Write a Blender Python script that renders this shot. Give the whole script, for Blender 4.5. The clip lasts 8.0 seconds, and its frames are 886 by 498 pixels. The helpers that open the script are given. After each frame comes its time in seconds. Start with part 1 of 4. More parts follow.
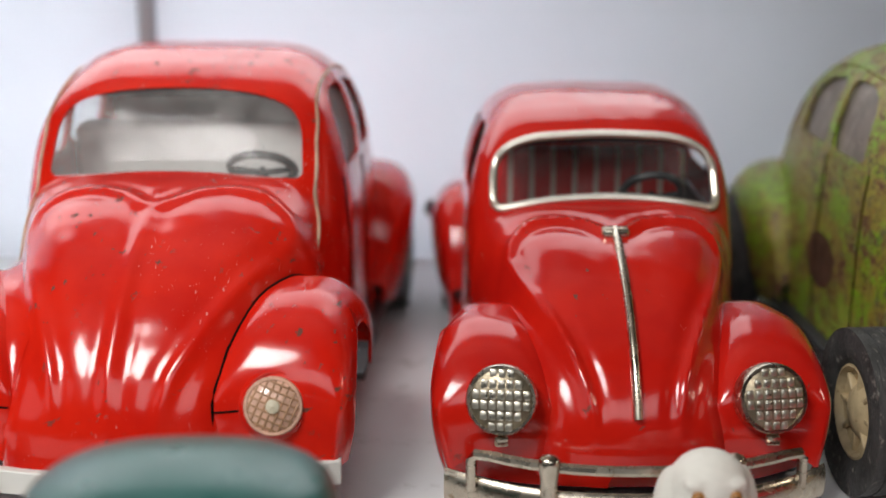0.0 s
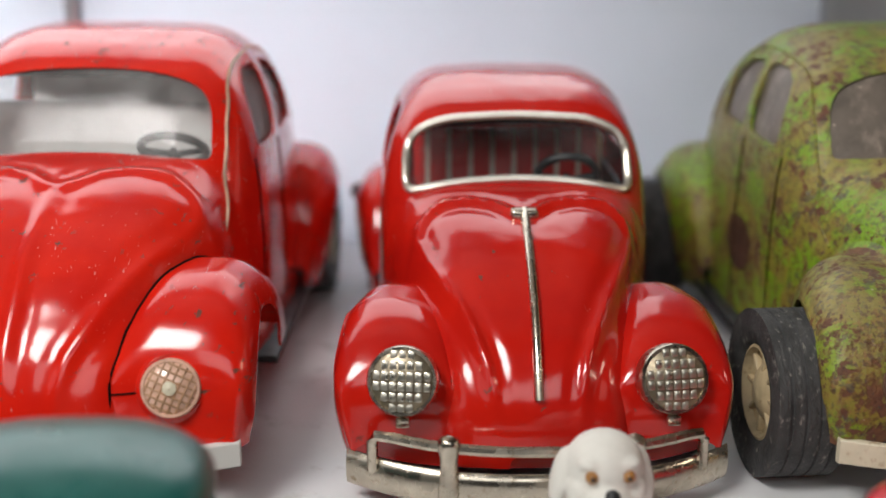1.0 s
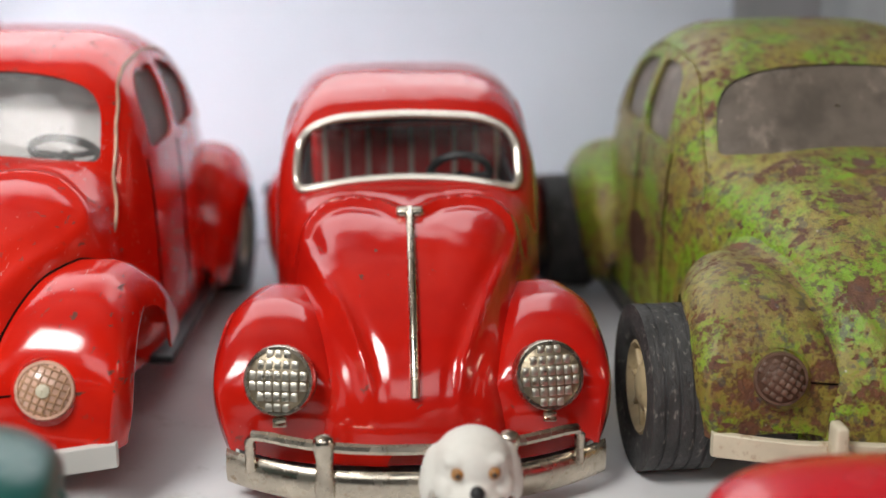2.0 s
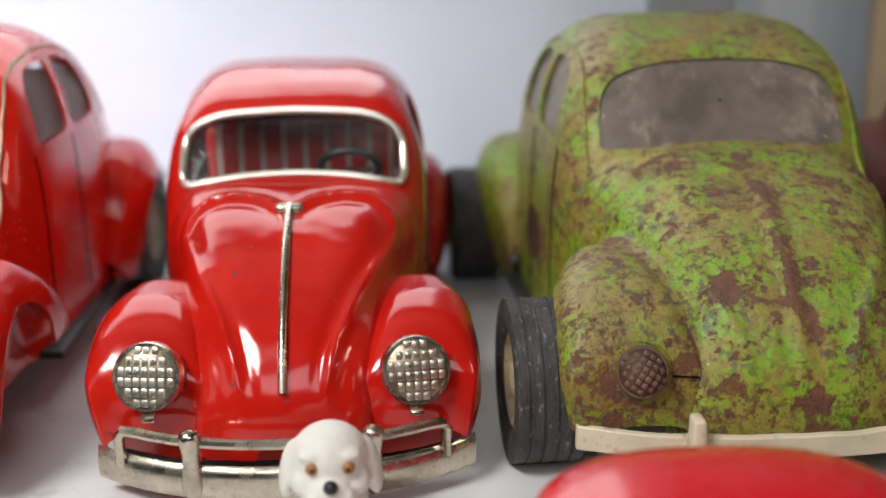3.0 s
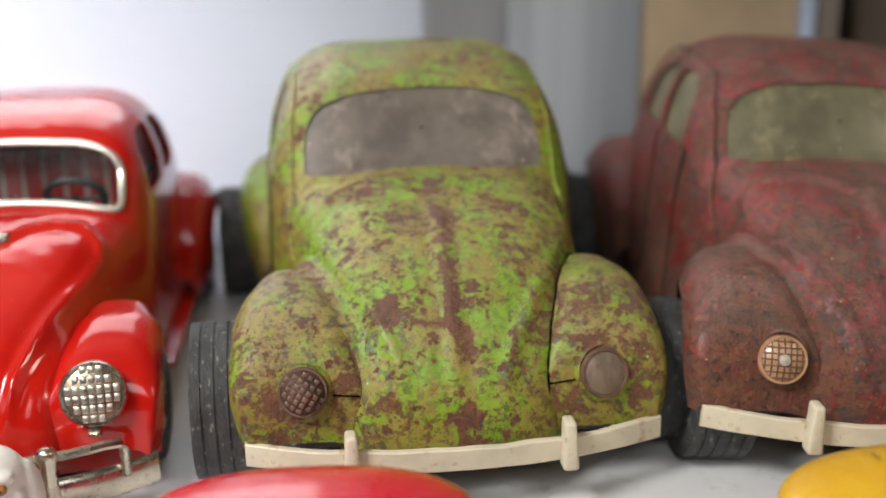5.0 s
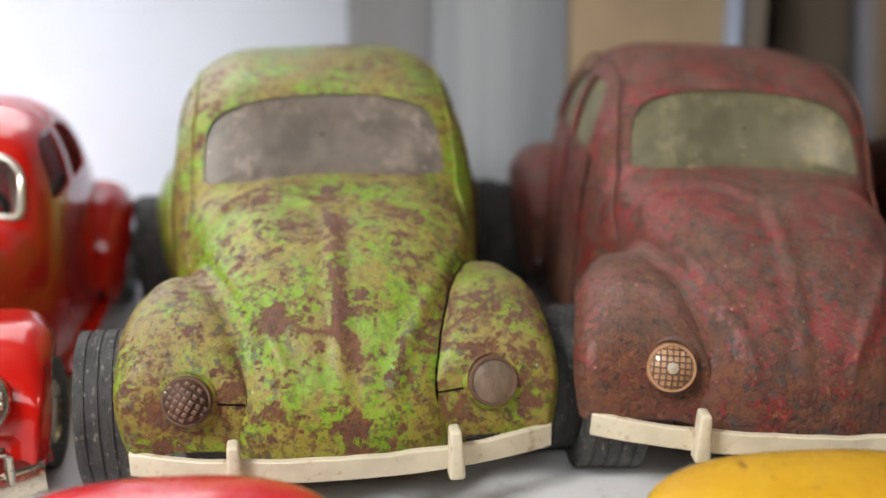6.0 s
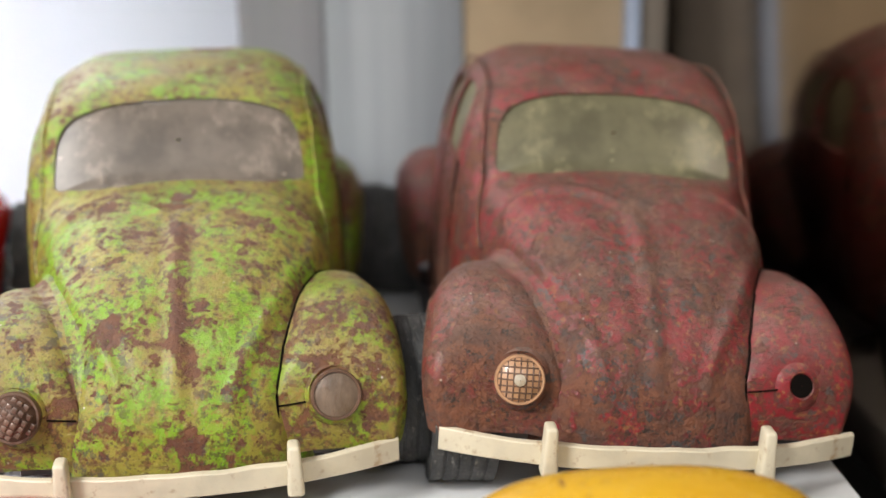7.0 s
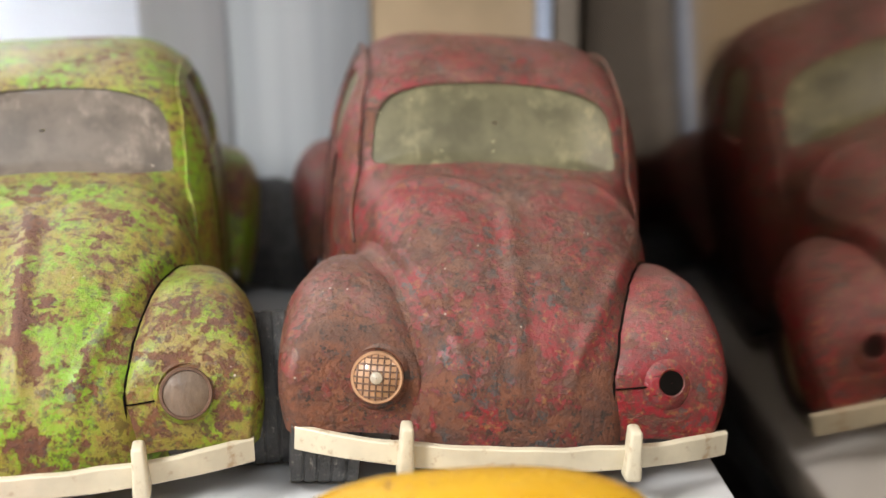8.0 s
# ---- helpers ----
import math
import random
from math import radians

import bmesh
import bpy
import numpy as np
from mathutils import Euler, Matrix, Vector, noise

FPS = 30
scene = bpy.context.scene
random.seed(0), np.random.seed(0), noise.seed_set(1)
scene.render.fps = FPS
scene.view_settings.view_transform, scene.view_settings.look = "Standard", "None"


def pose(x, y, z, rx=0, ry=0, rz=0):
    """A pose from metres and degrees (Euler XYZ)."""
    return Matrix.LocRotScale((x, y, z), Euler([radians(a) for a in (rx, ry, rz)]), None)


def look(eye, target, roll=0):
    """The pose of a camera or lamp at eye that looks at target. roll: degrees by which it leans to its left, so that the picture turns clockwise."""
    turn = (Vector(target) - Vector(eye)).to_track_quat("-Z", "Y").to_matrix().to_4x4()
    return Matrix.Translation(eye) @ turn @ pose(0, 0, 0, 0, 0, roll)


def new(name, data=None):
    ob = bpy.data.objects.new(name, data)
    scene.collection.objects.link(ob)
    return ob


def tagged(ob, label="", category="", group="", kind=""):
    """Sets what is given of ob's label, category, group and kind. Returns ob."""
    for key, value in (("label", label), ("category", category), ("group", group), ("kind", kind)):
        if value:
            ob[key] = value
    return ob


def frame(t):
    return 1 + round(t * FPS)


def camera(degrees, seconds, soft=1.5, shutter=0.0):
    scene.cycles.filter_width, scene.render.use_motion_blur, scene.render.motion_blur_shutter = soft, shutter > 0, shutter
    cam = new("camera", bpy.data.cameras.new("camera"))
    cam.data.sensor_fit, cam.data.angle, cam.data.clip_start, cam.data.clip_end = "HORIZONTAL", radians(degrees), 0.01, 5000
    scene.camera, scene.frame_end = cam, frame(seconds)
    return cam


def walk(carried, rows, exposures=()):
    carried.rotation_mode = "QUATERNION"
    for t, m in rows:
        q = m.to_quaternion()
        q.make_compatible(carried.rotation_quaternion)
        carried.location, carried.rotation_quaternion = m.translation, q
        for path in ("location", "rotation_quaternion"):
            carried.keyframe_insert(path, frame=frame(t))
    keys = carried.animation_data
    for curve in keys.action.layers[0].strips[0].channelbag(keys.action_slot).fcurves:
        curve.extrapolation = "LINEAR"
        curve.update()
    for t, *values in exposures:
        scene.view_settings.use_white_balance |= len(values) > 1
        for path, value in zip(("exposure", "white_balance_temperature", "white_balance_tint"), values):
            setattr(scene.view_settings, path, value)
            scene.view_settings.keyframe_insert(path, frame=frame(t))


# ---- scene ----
cam = camera(39.0, 8.0)
PATH = [
    (0, (0.003, 0.027, 0.147), (-0.012, 1.943, -0.423), -0.1),
    (0.5, (0.013, 0.027, 0.145), (0.023, 1.941, -0.433), 0.1),
    (1, (0.02, 0.028, 0.145), (0.046, 1.939, -0.444), 0.2),
    (1.5, (0.032, 0.027, 0.145), (0.077, 1.938, -0.443), 0.0),
    (2.8, (0.068, 0.024, 0.149), (0.128, 1.927, -0.465), -0.3),
    (3, (0.075, 0.023, 0.149), (0.137, 1.925, -0.466), -0.4),
    (3.5, (0.092, 0.019, 0.152), (0.175, 1.918, -0.470), -0.6),
    (4, (0.11, 0.014, 0.157), (0.196, 1.913, -0.463), -0.7),
    (4.5, (0.133, 0.009, 0.162), (0.224, 1.904, -0.469), -0.9),
    (5.8, (0.17, 0.005, 0.162), (0.285, 1.903, -0.458), -0.9),
    (6, (0.176, 0.006, 0.161), (0.292, 1.904, -0.456), -0.9),
    (6.5, (0.193, 0.008, 0.161), (0.326, 1.907, -0.455), -0.9),
    (7, (0.211, 0.013, 0.160), (0.356, 1.909, -0.459), -0.9),
    (7.5, (0.227, 0.019, 0.158), (0.385, 1.914, -0.461), -0.7),
    (8, (0.244, 0.02, 0.155), (0.403, 1.915, -0.467), -0.9),
]
walk(cam, [(t, look(eye, target, roll)) for t, eye, target, roll in PATH],
     exposures=[(0, 0.12), (1.5, 0.26), (3, 0.48), (4.5, 0.74), (6, 1.00), (7, 1.25), (8, 1.52)])

# depth of field of the hand-held lens
cam.data.dof.use_dof = True
cam.data.dof.focus_distance = 0.300
cam.data.dof.aperture_fstop = 7.0

# ---- world and lights ----
world = bpy.data.worlds.new("world")
scene.world = world
world.use_nodes = True
wbg = world.node_tree.nodes["Background"]
wbg.inputs["Color"].default_value = (0.95, 0.97, 1.0, 1)
wbg.inputs["Strength"].default_value = 0.03


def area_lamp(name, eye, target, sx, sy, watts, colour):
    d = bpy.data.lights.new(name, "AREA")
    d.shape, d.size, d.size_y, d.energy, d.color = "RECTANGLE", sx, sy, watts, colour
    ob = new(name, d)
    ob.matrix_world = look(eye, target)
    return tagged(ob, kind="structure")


area_lamp("cabinet_spot_lamp", (-0.30, -0.08, 0.64), (0.00, 0.32, 0.05), 0.28, 0.20, 3.9, (1.0, 0.985, 0.96))
area_lamp("shop_side_window_lamp", (-1.45, -0.60, 0.70), (0.00, 0.32, 0.05), 0.9, 0.8, 1.4, (0.95, 0.98, 1.0))
# added fill with no known source, brightens car fronts and back boards
area_lamp("front_fill_lamp", (0.05, -1.30, 1.25), (0.05, 0.45, 0.05), 1.1, 0.6, 4.2, (0.98, 0.99, 1.0))
# unseen lamp added behind the back panel to make it bright
area_lamp("panel_backlight_lamp", (-0.30, 0.70, 0.080), (-0.30, 0.30, 0.070), 0.74, 0.17, 2.35, (0.93, 0.96, 1.0))
area_lamp("upper_back_window_lamp", (-0.10, 0.520, 0.245), (-0.10, 0.30, 0.245), 0.44, 0.19, 0.52, (0.95, 0.97, 1.0))

# ---- materials ----


class Nodes:
    """A short way to write node trees."""

    def __init__(self, name):
        self.mat = bpy.data.materials.new(name)
        self.mat.use_nodes = True
        self.tree = self.mat.node_tree
        self.bsdf = self.tree.nodes["Principled BSDF"]
        self.coord = self.tree.nodes.new("ShaderNodeTexCoord").outputs["Object"]

    def put(self, socket, value):
        if isinstance(value, bpy.types.NodeSocket):
            self.tree.links.new(value, socket)
        else:
            socket.default_value = (*value, 1) if isinstance(value, tuple) and len(value) == 3 and socket.type == "RGBA" else value

    def set(self, **kw):
        for key, value in kw.items():
            self.put(self.bsdf.inputs[key.replace("_", " ")], value)
        return self

    def noise(self, scale, detail=4.0, rough=0.55, stretch=(1, 1, 1), seed=0.0, distortion=0.0):
        mp = self.tree.nodes.new("ShaderNodeMapping")
        mp.inputs["Scale"].default_value = stretch
        mp.inputs["Location"].default_value = (seed, seed * 0.7, seed * 1.3)
        self.tree.links.new(self.coord, mp.inputs["Vector"])
        n = self.tree.nodes.new("ShaderNodeTexNoise")
        n.inputs["Scale"].default_value, n.inputs["Detail"].default_value = scale, detail
        n.inputs["Roughness"].default_value, n.inputs["Distortion"].default_value = rough, distortion
        self.tree.links.new(mp.outputs["Vector"], n.inputs["Vector"])
        return n.outputs["Fac"]

    def voronoi(self, scale, seed=0.0, stretch=(1, 1, 1)):
        mp = self.tree.nodes.new("ShaderNodeMapping")
        mp.inputs["Location"].default_value = (seed, seed, seed)
        mp.inputs["Scale"].default_value = stretch
        self.tree.links.new(self.coord, mp.inputs["Vector"])
        n = self.tree.nodes.new("ShaderNodeTexVoronoi")
        n.inputs["Scale"].default_value = scale
        self.tree.links.new(mp.outputs["Vector"], n.inputs["Vector"])
        return n.outputs["Distance"]

    def ramp(self, fac, lo, hi, a=0.0, b=1.0):
        n = self.tree.nodes.new("ShaderNodeMapRange")
        n.interpolation_type = "SMOOTHSTEP"
        self.put(n.inputs["Value"], fac)
        for i, v in zip((1, 2, 3, 4), (lo, hi, a, b)):
            n.inputs[i].default_value = v
        return n.outputs["Result"]

    def math(self, op, a, b):
        n = self.tree.nodes.new("ShaderNodeMath")
        n.operation = op
        self.put(n.inputs[0], a)
        self.put(n.inputs[1], b)
        return n.outputs[0]

    def mix(self, fac, a, b):
        n = self.tree.nodes.new("ShaderNodeMix")
        n.data_type = "RGBA"
        self.put(n.inputs["Factor"], fac)
        self.put(n.inputs["A"], a)
        self.put(n.inputs["B"], b)
        return n.outputs["Result"]

    def bump(self, height, distance, strength=1.0):
        n = self.tree.nodes.new("ShaderNodeBump")
        n.inputs["Distance"].default_value, n.inputs["Strength"].default_value = distance, strength
        self.put(n.inputs["Height"], height)
        self.put(self.bsdf.inputs["Normal"], n.outputs["Normal"])
        return self

    def up(self):
        """How far the surface faces upwards: where dust settles."""
        g = self.tree.nodes.new("ShaderNodeNewGeometry")
        s = self.tree.nodes.new("ShaderNodeSeparateXYZ")
        self.tree.links.new(g.outputs["Normal"], s.inputs[0])
        return s.outputs["Z"]


def enamel(name, colour, deep, chips, rough, marks=0.70):
    m = Nodes(name)
    tone = m.noise(45, 5, seed=1.0)
    base = m.mix(m.ramp(tone, 0.35, 0.7), colour, deep)
    scratch = m.math("MULTIPLY", m.ramp(m.noise(900, 3, 0.6, (1.0, 0.30, 0.55), 3.0, 1.2), marks, marks + 0.03), m.ramp(m.noise(30, 3, seed=19.0), 0.44, 0.56))
    fleck = m.math("MAXIMUM", m.math("MULTIPLY", m.ramp(m.noise(330, 6, 0.66, (0.8, 0.5, 1.1), 7.0, 0.6), *chips), m.ramp(m.noise(24, 3, seed=17.0), 0.46, 0.58)), m.math("MULTIPLY", m.ramp(m.noise(480, 4, 0.6, (1.0, 0.5, 0.7), 9.0), chips[0] + 0.01, chips[1] + 0.01), m.ramp(m.noise(40, 3, seed=12.0), 0.45, 0.6)))
    base = m.mix(m.math("MULTIPLY", scratch, 0.55), base, (0.72, 0.45, 0.4))
    base = m.mix(fleck, base, (0.15, 0.045, 0.030))
    r = m.math("ADD", m.ramp(m.noise(140, 5, seed=4.0), 0.3, 0.75, rough, rough + 0.10), m.math("MULTIPLY", fleck, 0.35))
    m.set(Base_Color=base, Roughness=r, Specular_IOR_Level=0.22, Coat_Weight=m.math("SUBTRACT", 0.75, m.math("MULTIPLY", fleck, 0.75)), Coat_Roughness=m.ramp(m.noise(85, 4, seed=14.0), 0.35, 0.7, 0.09, 0.17))
    m.bump(m.math("SUBTRACT", m.math("MULTIPLY", m.noise(60, 4, seed=5.0), 0.5), fleck), 0.0005, 0.25)
    return m.mat


def rusted(name, bright, dull, rust, rust2, amount, seed, dust, ridge=0.0, low=0.0, grime=0.3, pitting=1.0):
    """Old paint flaking to rust: blotches, fine specks, a worn ridge line, dust on top."""
    m = Nodes(name)
    sep = m.tree.nodes.new("ShaderNodeSeparateXYZ")
    m.tree.links.new(m.coord, sep.inputs[0])
    x, y, z = sep.outputs
    big = m.noise(72, 9, 0.66, seed=seed, distortion=0.4)
    fine = m.noise(360, 7, 0.68, seed=seed + 2)
    # paint: fresh patches, faded film and a chalky yellow bloom
    fresh = m.ramp(m.noise(78, 8, 0.66, seed=seed + 5), 0.45, 0.56)
    paint = m.mix(fresh, dull, bright)
    paint = m.mix(m.ramp(m.noise(410, 5, 0.66, seed=seed + 6), 0.50, 0.70, 0.0, 0.55), paint, tuple(c * 0.55 for c in dull))
    paint = m.mix(m.ramp(m.noise(36, 5, 0.6, seed=seed + 8), 0.52, 0.70, 0.0, 0.5), paint, tuple(min(1.0, c * 1.5 + 0.05) for c in dull))
    # rust field with more of it along the hood's ridge and towards the bottom
    field = m.math("ADD", m.math("MULTIPLY", big, 0.54), m.math("MULTIPLY", fine, 0.46))
    if ridge:
        wobble = m.math("MULTIPLY", m.math("SUBTRACT", m.noise(120, 4, seed=seed + 12), 0.5), 0.012)
        off = m.math("ABSOLUTE", m.math("ADD", m.math("SUBTRACT", x, 0.0015), wobble), 0.0)
        band = m.math("MULTIPLY", m.ramp(off, 0.0012, 0.0042, 1.0, 0.0), m.ramp(y, 0.066, 0.072, 1.0, 0.0))
        band = m.math("MULTIPLY", band, m.ramp(m.noise(70, 3, seed=seed + 14), 0.36, 0.50))
        field = m.math("ADD", field, m.math("MULTIPLY", band, ridge))
    if low:
        field = m.math("ADD", field, m.math("MULTIPLY", m.ramp(z, 0.020, 0.052, 1.0, 0.0), low))
    mask = m.ramp(field, amount, amount + 0.022)
    dash = m.ramp(m.noise(250, 5, 0.55, (0.55, 1.3, 1.5), seed + 11), 0.60, 0.635)
    dash = m.math("MULTIPLY", dash, m.ramp(m.noise(40, 3, seed=seed + 15), 0.42, 0.58))
    mask = m.math("MAXIMUM", mask, dash)
    rusty = m.mix(m.ramp(m.noise(140, 6, 0.65, seed=seed + 9), 0.38, 0.66), rust, rust2)
    rusty = m.mix(m.ramp(m.noise(520, 5, 0.7, seed=seed + 21), 0.52, 0.70, 0.0, 0.6), rusty, tuple(c * 0.4 for c in rust))
    freckle = m.math("MULTIPLY", m.ramp(m.noise(440, 6, 0.66, seed=seed + 25), 0.505, 0.575), m.ramp(m.noise(48, 5, 0.6, seed=seed + 27), 0.36, 0.62, 0.25, 1.0))
    paint = m.mix(m.math("MULTIPLY", freckle, 0.85), paint, tuple(c * 0.6 for c in rust))
    ochre = m.ramp(m.noise(560, 5, 0.65, seed=seed + 29), 0.56, 0.62)
    paint = m.mix(m.math("MULTIPLY", ochre, 0.55), paint, (0.32, 0.16, 0.05))
    col = m.mix(mask, paint, rusty)
    # a brown stain round each bare patch
    halo = m.math("MULTIPLY", m.ramp(field, amount - 0.045, amount + 0.01), m.math("SUBTRACT", 1.0, mask))
    col = m.mix(m.math("MULTIPLY", halo, 0.62), col, rust2)
    pepper = m.math("MULTIPLY", m.ramp(m.noise(560, 5, 0.64, seed=seed + 13), 0.55, 0.62), m.ramp(m.noise(55, 4, seed=seed + 17), 0.42, 0.60, 0.1, 0.9))
    col = m.mix(m.math("MULTIPLY", pepper, grime), col, (0.035, 0.026, 0.022))
    cinder = m.math("MULTIPLY", m.ramp(m.noise(290, 6, 0.64, seed=seed + 37), 0.560, 0.60), m.ramp(m.noise(42, 3, seed=seed + 41), 0.44, 0.58))
    col = m.mix(m.math("MULTIPLY", cinder, grime), col, (0.070, 0.060, 0.056))
    film = m.ramp(m.noise(90, 6, 0.65, seed=seed + 45), 0.30, 0.70, 0.35, 1.0)
    col = m.mix(m.math("MULTIPLY", m.math("MULTIPLY", m.ramp(m.up(), 0.35, 1.0), dust), film), col, (0.36, 0.30, 0.26))
    crumb = m.math("MULTIPLY", m.ramp(m.voronoi(300, seed + 3), 0.11, 0.07), m.ramp(m.noise(75, 2, seed=seed + 43), 0.57, 0.63))
    col = m.mix(m.math("MULTIPLY", crumb, 0.8), col, (0.60, 0.50, 0.42))
    m.set(Base_Color=col, Roughness=m.ramp(m.math("ADD", mask, m.math("MULTIPLY", fine, 0.3)), 0, 1.2, 0.36, 0.66), Specular_IOR_Level=0.5,
          Coat_Weight=m.ramp(mask, 0, 1, 0.14, 0.02), Coat_Roughness=0.32)
    relief = m.math("ADD", m.math("MULTIPLY", mask, -0.5), m.math("MULTIPLY", m.noise(620, 6, 0.7, seed=seed + 1), 0.55))
    relief = m.math("ADD", relief, m.math("MULTIPLY", m.math("MULTIPLY", mask, m.noise(700, 5, 0.7, seed=seed + 4)), 0.6))
    m.bump(relief, 0.0011 * pitting, 0.85)
    return m.mat


HUB_COLOUR = (0.55, 0.43, 0.25)


def plain(name, colour, rough, grain=60.0, vary=0.25, metallic=0.0, relief=0.0, coat=0.0, dirt=None, stretch=(1, 1, 1)):
    m = Nodes(name)
    shade = tuple(c * (1 - vary) for c in colour)
    base = m.mix(m.ramp(m.noise(grain, 6, 0.6, stretch), 0.35, 0.68), colour, shade)
    if dirt:
        base = m.mix(m.ramp(m.noise(grain * 3.1, 7, 0.65, stretch, 6.0), 0.56, 0.72), base, dirt)
    m.set(Base_Color=base, Metallic=metallic, Coat_Weight=coat,
          Roughness=m.ramp(m.noise(grain * 2, 5, seed=2.0), 0.3, 0.75, rough, min(1.0, rough + 0.14)))
    if relief:
        m.bump(m.noise(grain * 4, 6, 0.65, stretch, 3.0), relief, 0.5)
    return m.mat


def dusty_glass(name, colour, clear, rough=0.25):
    """A clear plastic pane under a film of dirt."""
    m = Nodes(name)
    film = m.mix(m.ramp(m.noise(70, 6, 0.6), 0.35, 0.7), colour, tuple(c * 0.6 for c in colour))
    streak = m.ramp(m.noise(95, 6, 0.72, (1, 1, 0.6), 4.0), 0.50, 0.68)
    film = m.mix(m.math("MULTIPLY", streak, 0.6), film, tuple(min(1, c * 1.9) for c in colour))
    smear = m.math("MULTIPLY", m.ramp(m.noise(120, 5, 0.7, (1, 1, 0.35), 9.0, 0.8), 0.56, 0.66), m.ramp(m.noise(28, 3, seed=10.0), 0.48, 0.62))
    film = m.mix(m.math("MULTIPLY", smear, 0.6), film, tuple(min(1, c * 2.6) for c in colour))
    speck = m.math("MULTIPLY", m.ramp(m.voronoi(260, 5.0), 0.10, 0.05), m.ramp(m.noise(60, 2, seed=12.0), 0.58, 0.64))
    film = m.mix(speck, film, tuple(min(1, c * 3.2) for c in colour))
    m.set(Base_Color=film, Roughness=rough)
    t = m.tree.nodes.new("ShaderNodeBsdfTransparent")
    mx = m.tree.nodes.new("ShaderNodeMixShader")
    m.put(mx.inputs[0], m.ramp(m.noise(55, 5, 0.6, seed=8.0), 0.3, 0.75, clear, max(0.0, clear - (0.09 if clear > 0.9 else 0.2))))
    m.tree.links.new(m.bsdf.outputs[0], mx.inputs[1])
    m.tree.links.new(t.outputs[0], mx.inputs[2])
    m.tree.links.new(mx.outputs[0], m.tree.nodes["Material Output"].inputs["Surface"])
    return m.mat


RED_A = enamel("bright_red_enamel", (0.74, 0.018, 0.006), (0.62, 0.011, 0.005), (0.630, 0.650), 0.15, 0.670)
RED_B = enamel("deep_red_tinplate", (0.57, 0.013, 0.006), (0.47, 0.009, 0.006), (0.665, 0.685), 0.12, 0.73)
RED_C = enamel("toy_red_paint", (0.66, 0.012, 0.022), (0.60, 0.010, 0.02), (0.9, 0.95), 0.22)
GREEN = rusted("rusted_green_paint", (0.215, 0.400, 0.010), (0.305, 0.262, 0.036), (0.130, 0.048, 0.028), (0.210, 0.084, 0.034), 0.550, 2.0, 0.22, 0.10, 0.0, 0.6)
GREEN_WORN = rusted("worn_green_paint", (0.235, 0.345, 0.016), (0.285, 0.232, 0.038), (0.140, 0.055, 0.031), (0.220, 0.092, 0.036), 0.530, 5.5, 0.20, 0.0, 0.0, 0.7)
MAROON = rusted("rusted_maroon_paint", (0.265, 0.012, 0.020), (0.180, 0.027, 0.024), (0.205, 0.074, 0.038), (0.105, 0.048, 0.034), 0.526, 21.0, 0.26, 0.05, 0.07, 0.95, 1.3)
MAROON_BARE = rusted("maroon_paint_with_little_rust", (0.265, 0.010, 0.018), (0.175, 0.022, 0.022), (0.170, 0.058, 0.034), (0.095, 0.042, 0.030), 0.565, 44.0, 0.28, 0.0, 0.0, 0.8)
MAROON_RUSTY = rusted("mostly_rusted_maroon", (0.250, 0.030, 0.026), (0.205, 0.048, 0.034), (0.240, 0.088, 0.045), (0.130, 0.058, 0.038), 0.500, 33.0, 0.34, 0.0, 0.04, 0.95, 1.5)
CHROME = plain("worn_nickel", (0.66, 0.59, 0.48), 0.20, 110, 0.25, 1.0, 0.00004, dirt=(0.34, 0.26, 0.17))
LENS_METAL = plain("pressed_tin_lens", (0.78, 0.73, 0.62), 0.26, 140, 0.2, 0.95, 0.00005, dirt=(0.36, 0.29, 0.20))
FRAME_METAL = plain("pale_nickel_strip", (0.76, 0.71, 0.62), 0.33, 60, 0.12, 0.85)
BRONZE = plain("tarnished_bronze", (0.36, 0.30, 0.21), 0.32, 160, 0.4, 0.9, 0.0003)
STEEL = plain("dark_steel", (0.10, 0.09, 0.085), 0.45, 90, 0.4, 0.8, 0.0003)
HUB = plain("yellowed_plastic_hub", HUB_COLOUR, 0.4, 120, 0.3, 0, 0.0004, dirt=(0.25, 0.16, 0.08))
CREAM = plain("cream_plastic", (0.74, 0.66, 0.49), 0.42, 70, 0.16, 0, 0.0004, dirt=(0.44, 0.31, 0.18))
WHITE_PLASTIC = plain("white_plastic", (0.78, 0.76, 0.71), 0.35, 70, 0.08)
RUBBER = plain("old_rubber", (0.058, 0.057, 0.056), 0.5, 130, 0.5, 0, 0.0016, dirt=(0.28, 0.26, 0.23), stretch=(2.0, 1, 1))
BLACK = plain("black_plastic", (0.02, 0.02, 0.021), 0.35, 90, 0.3)
RUST = plain("brown_rust", (0.125, 0.062, 0.038), 0.5, 160, 0.5, 0.3, 0.0004)
LAMP_RUST = plain("dusty_brown_lamp", (0.185, 0.105, 0.070), 0.36, 170, 0.4, 0.1, 0.0003, 0.2, dirt=(0.10, 0.05, 0.035))
LAMP_GREY = plain("scuffed_brown_lens", (0.235, 0.165, 0.115), 0.40, 210, 0.4, 0, 0.0004, 0.15, dirt=(0.12, 0.065, 0.04), stretch=(1, 1, 0.4))
AMBER = plain("amber_plastic", (0.55, 0.31, 0.17), 0.3, 160, 0.35, 0, 0.0, 0.5)
LENS_BULB = plain("cloudy_bulb", (0.50, 0.43, 0.33), 0.25, 200, 0.3, 0, 0.0, 0.5)
PINK = plain("faded_clear_plastic", (0.84, 0.52, 0.38), 0.2, 200, 0.3, 0, 0.0, 0.6)
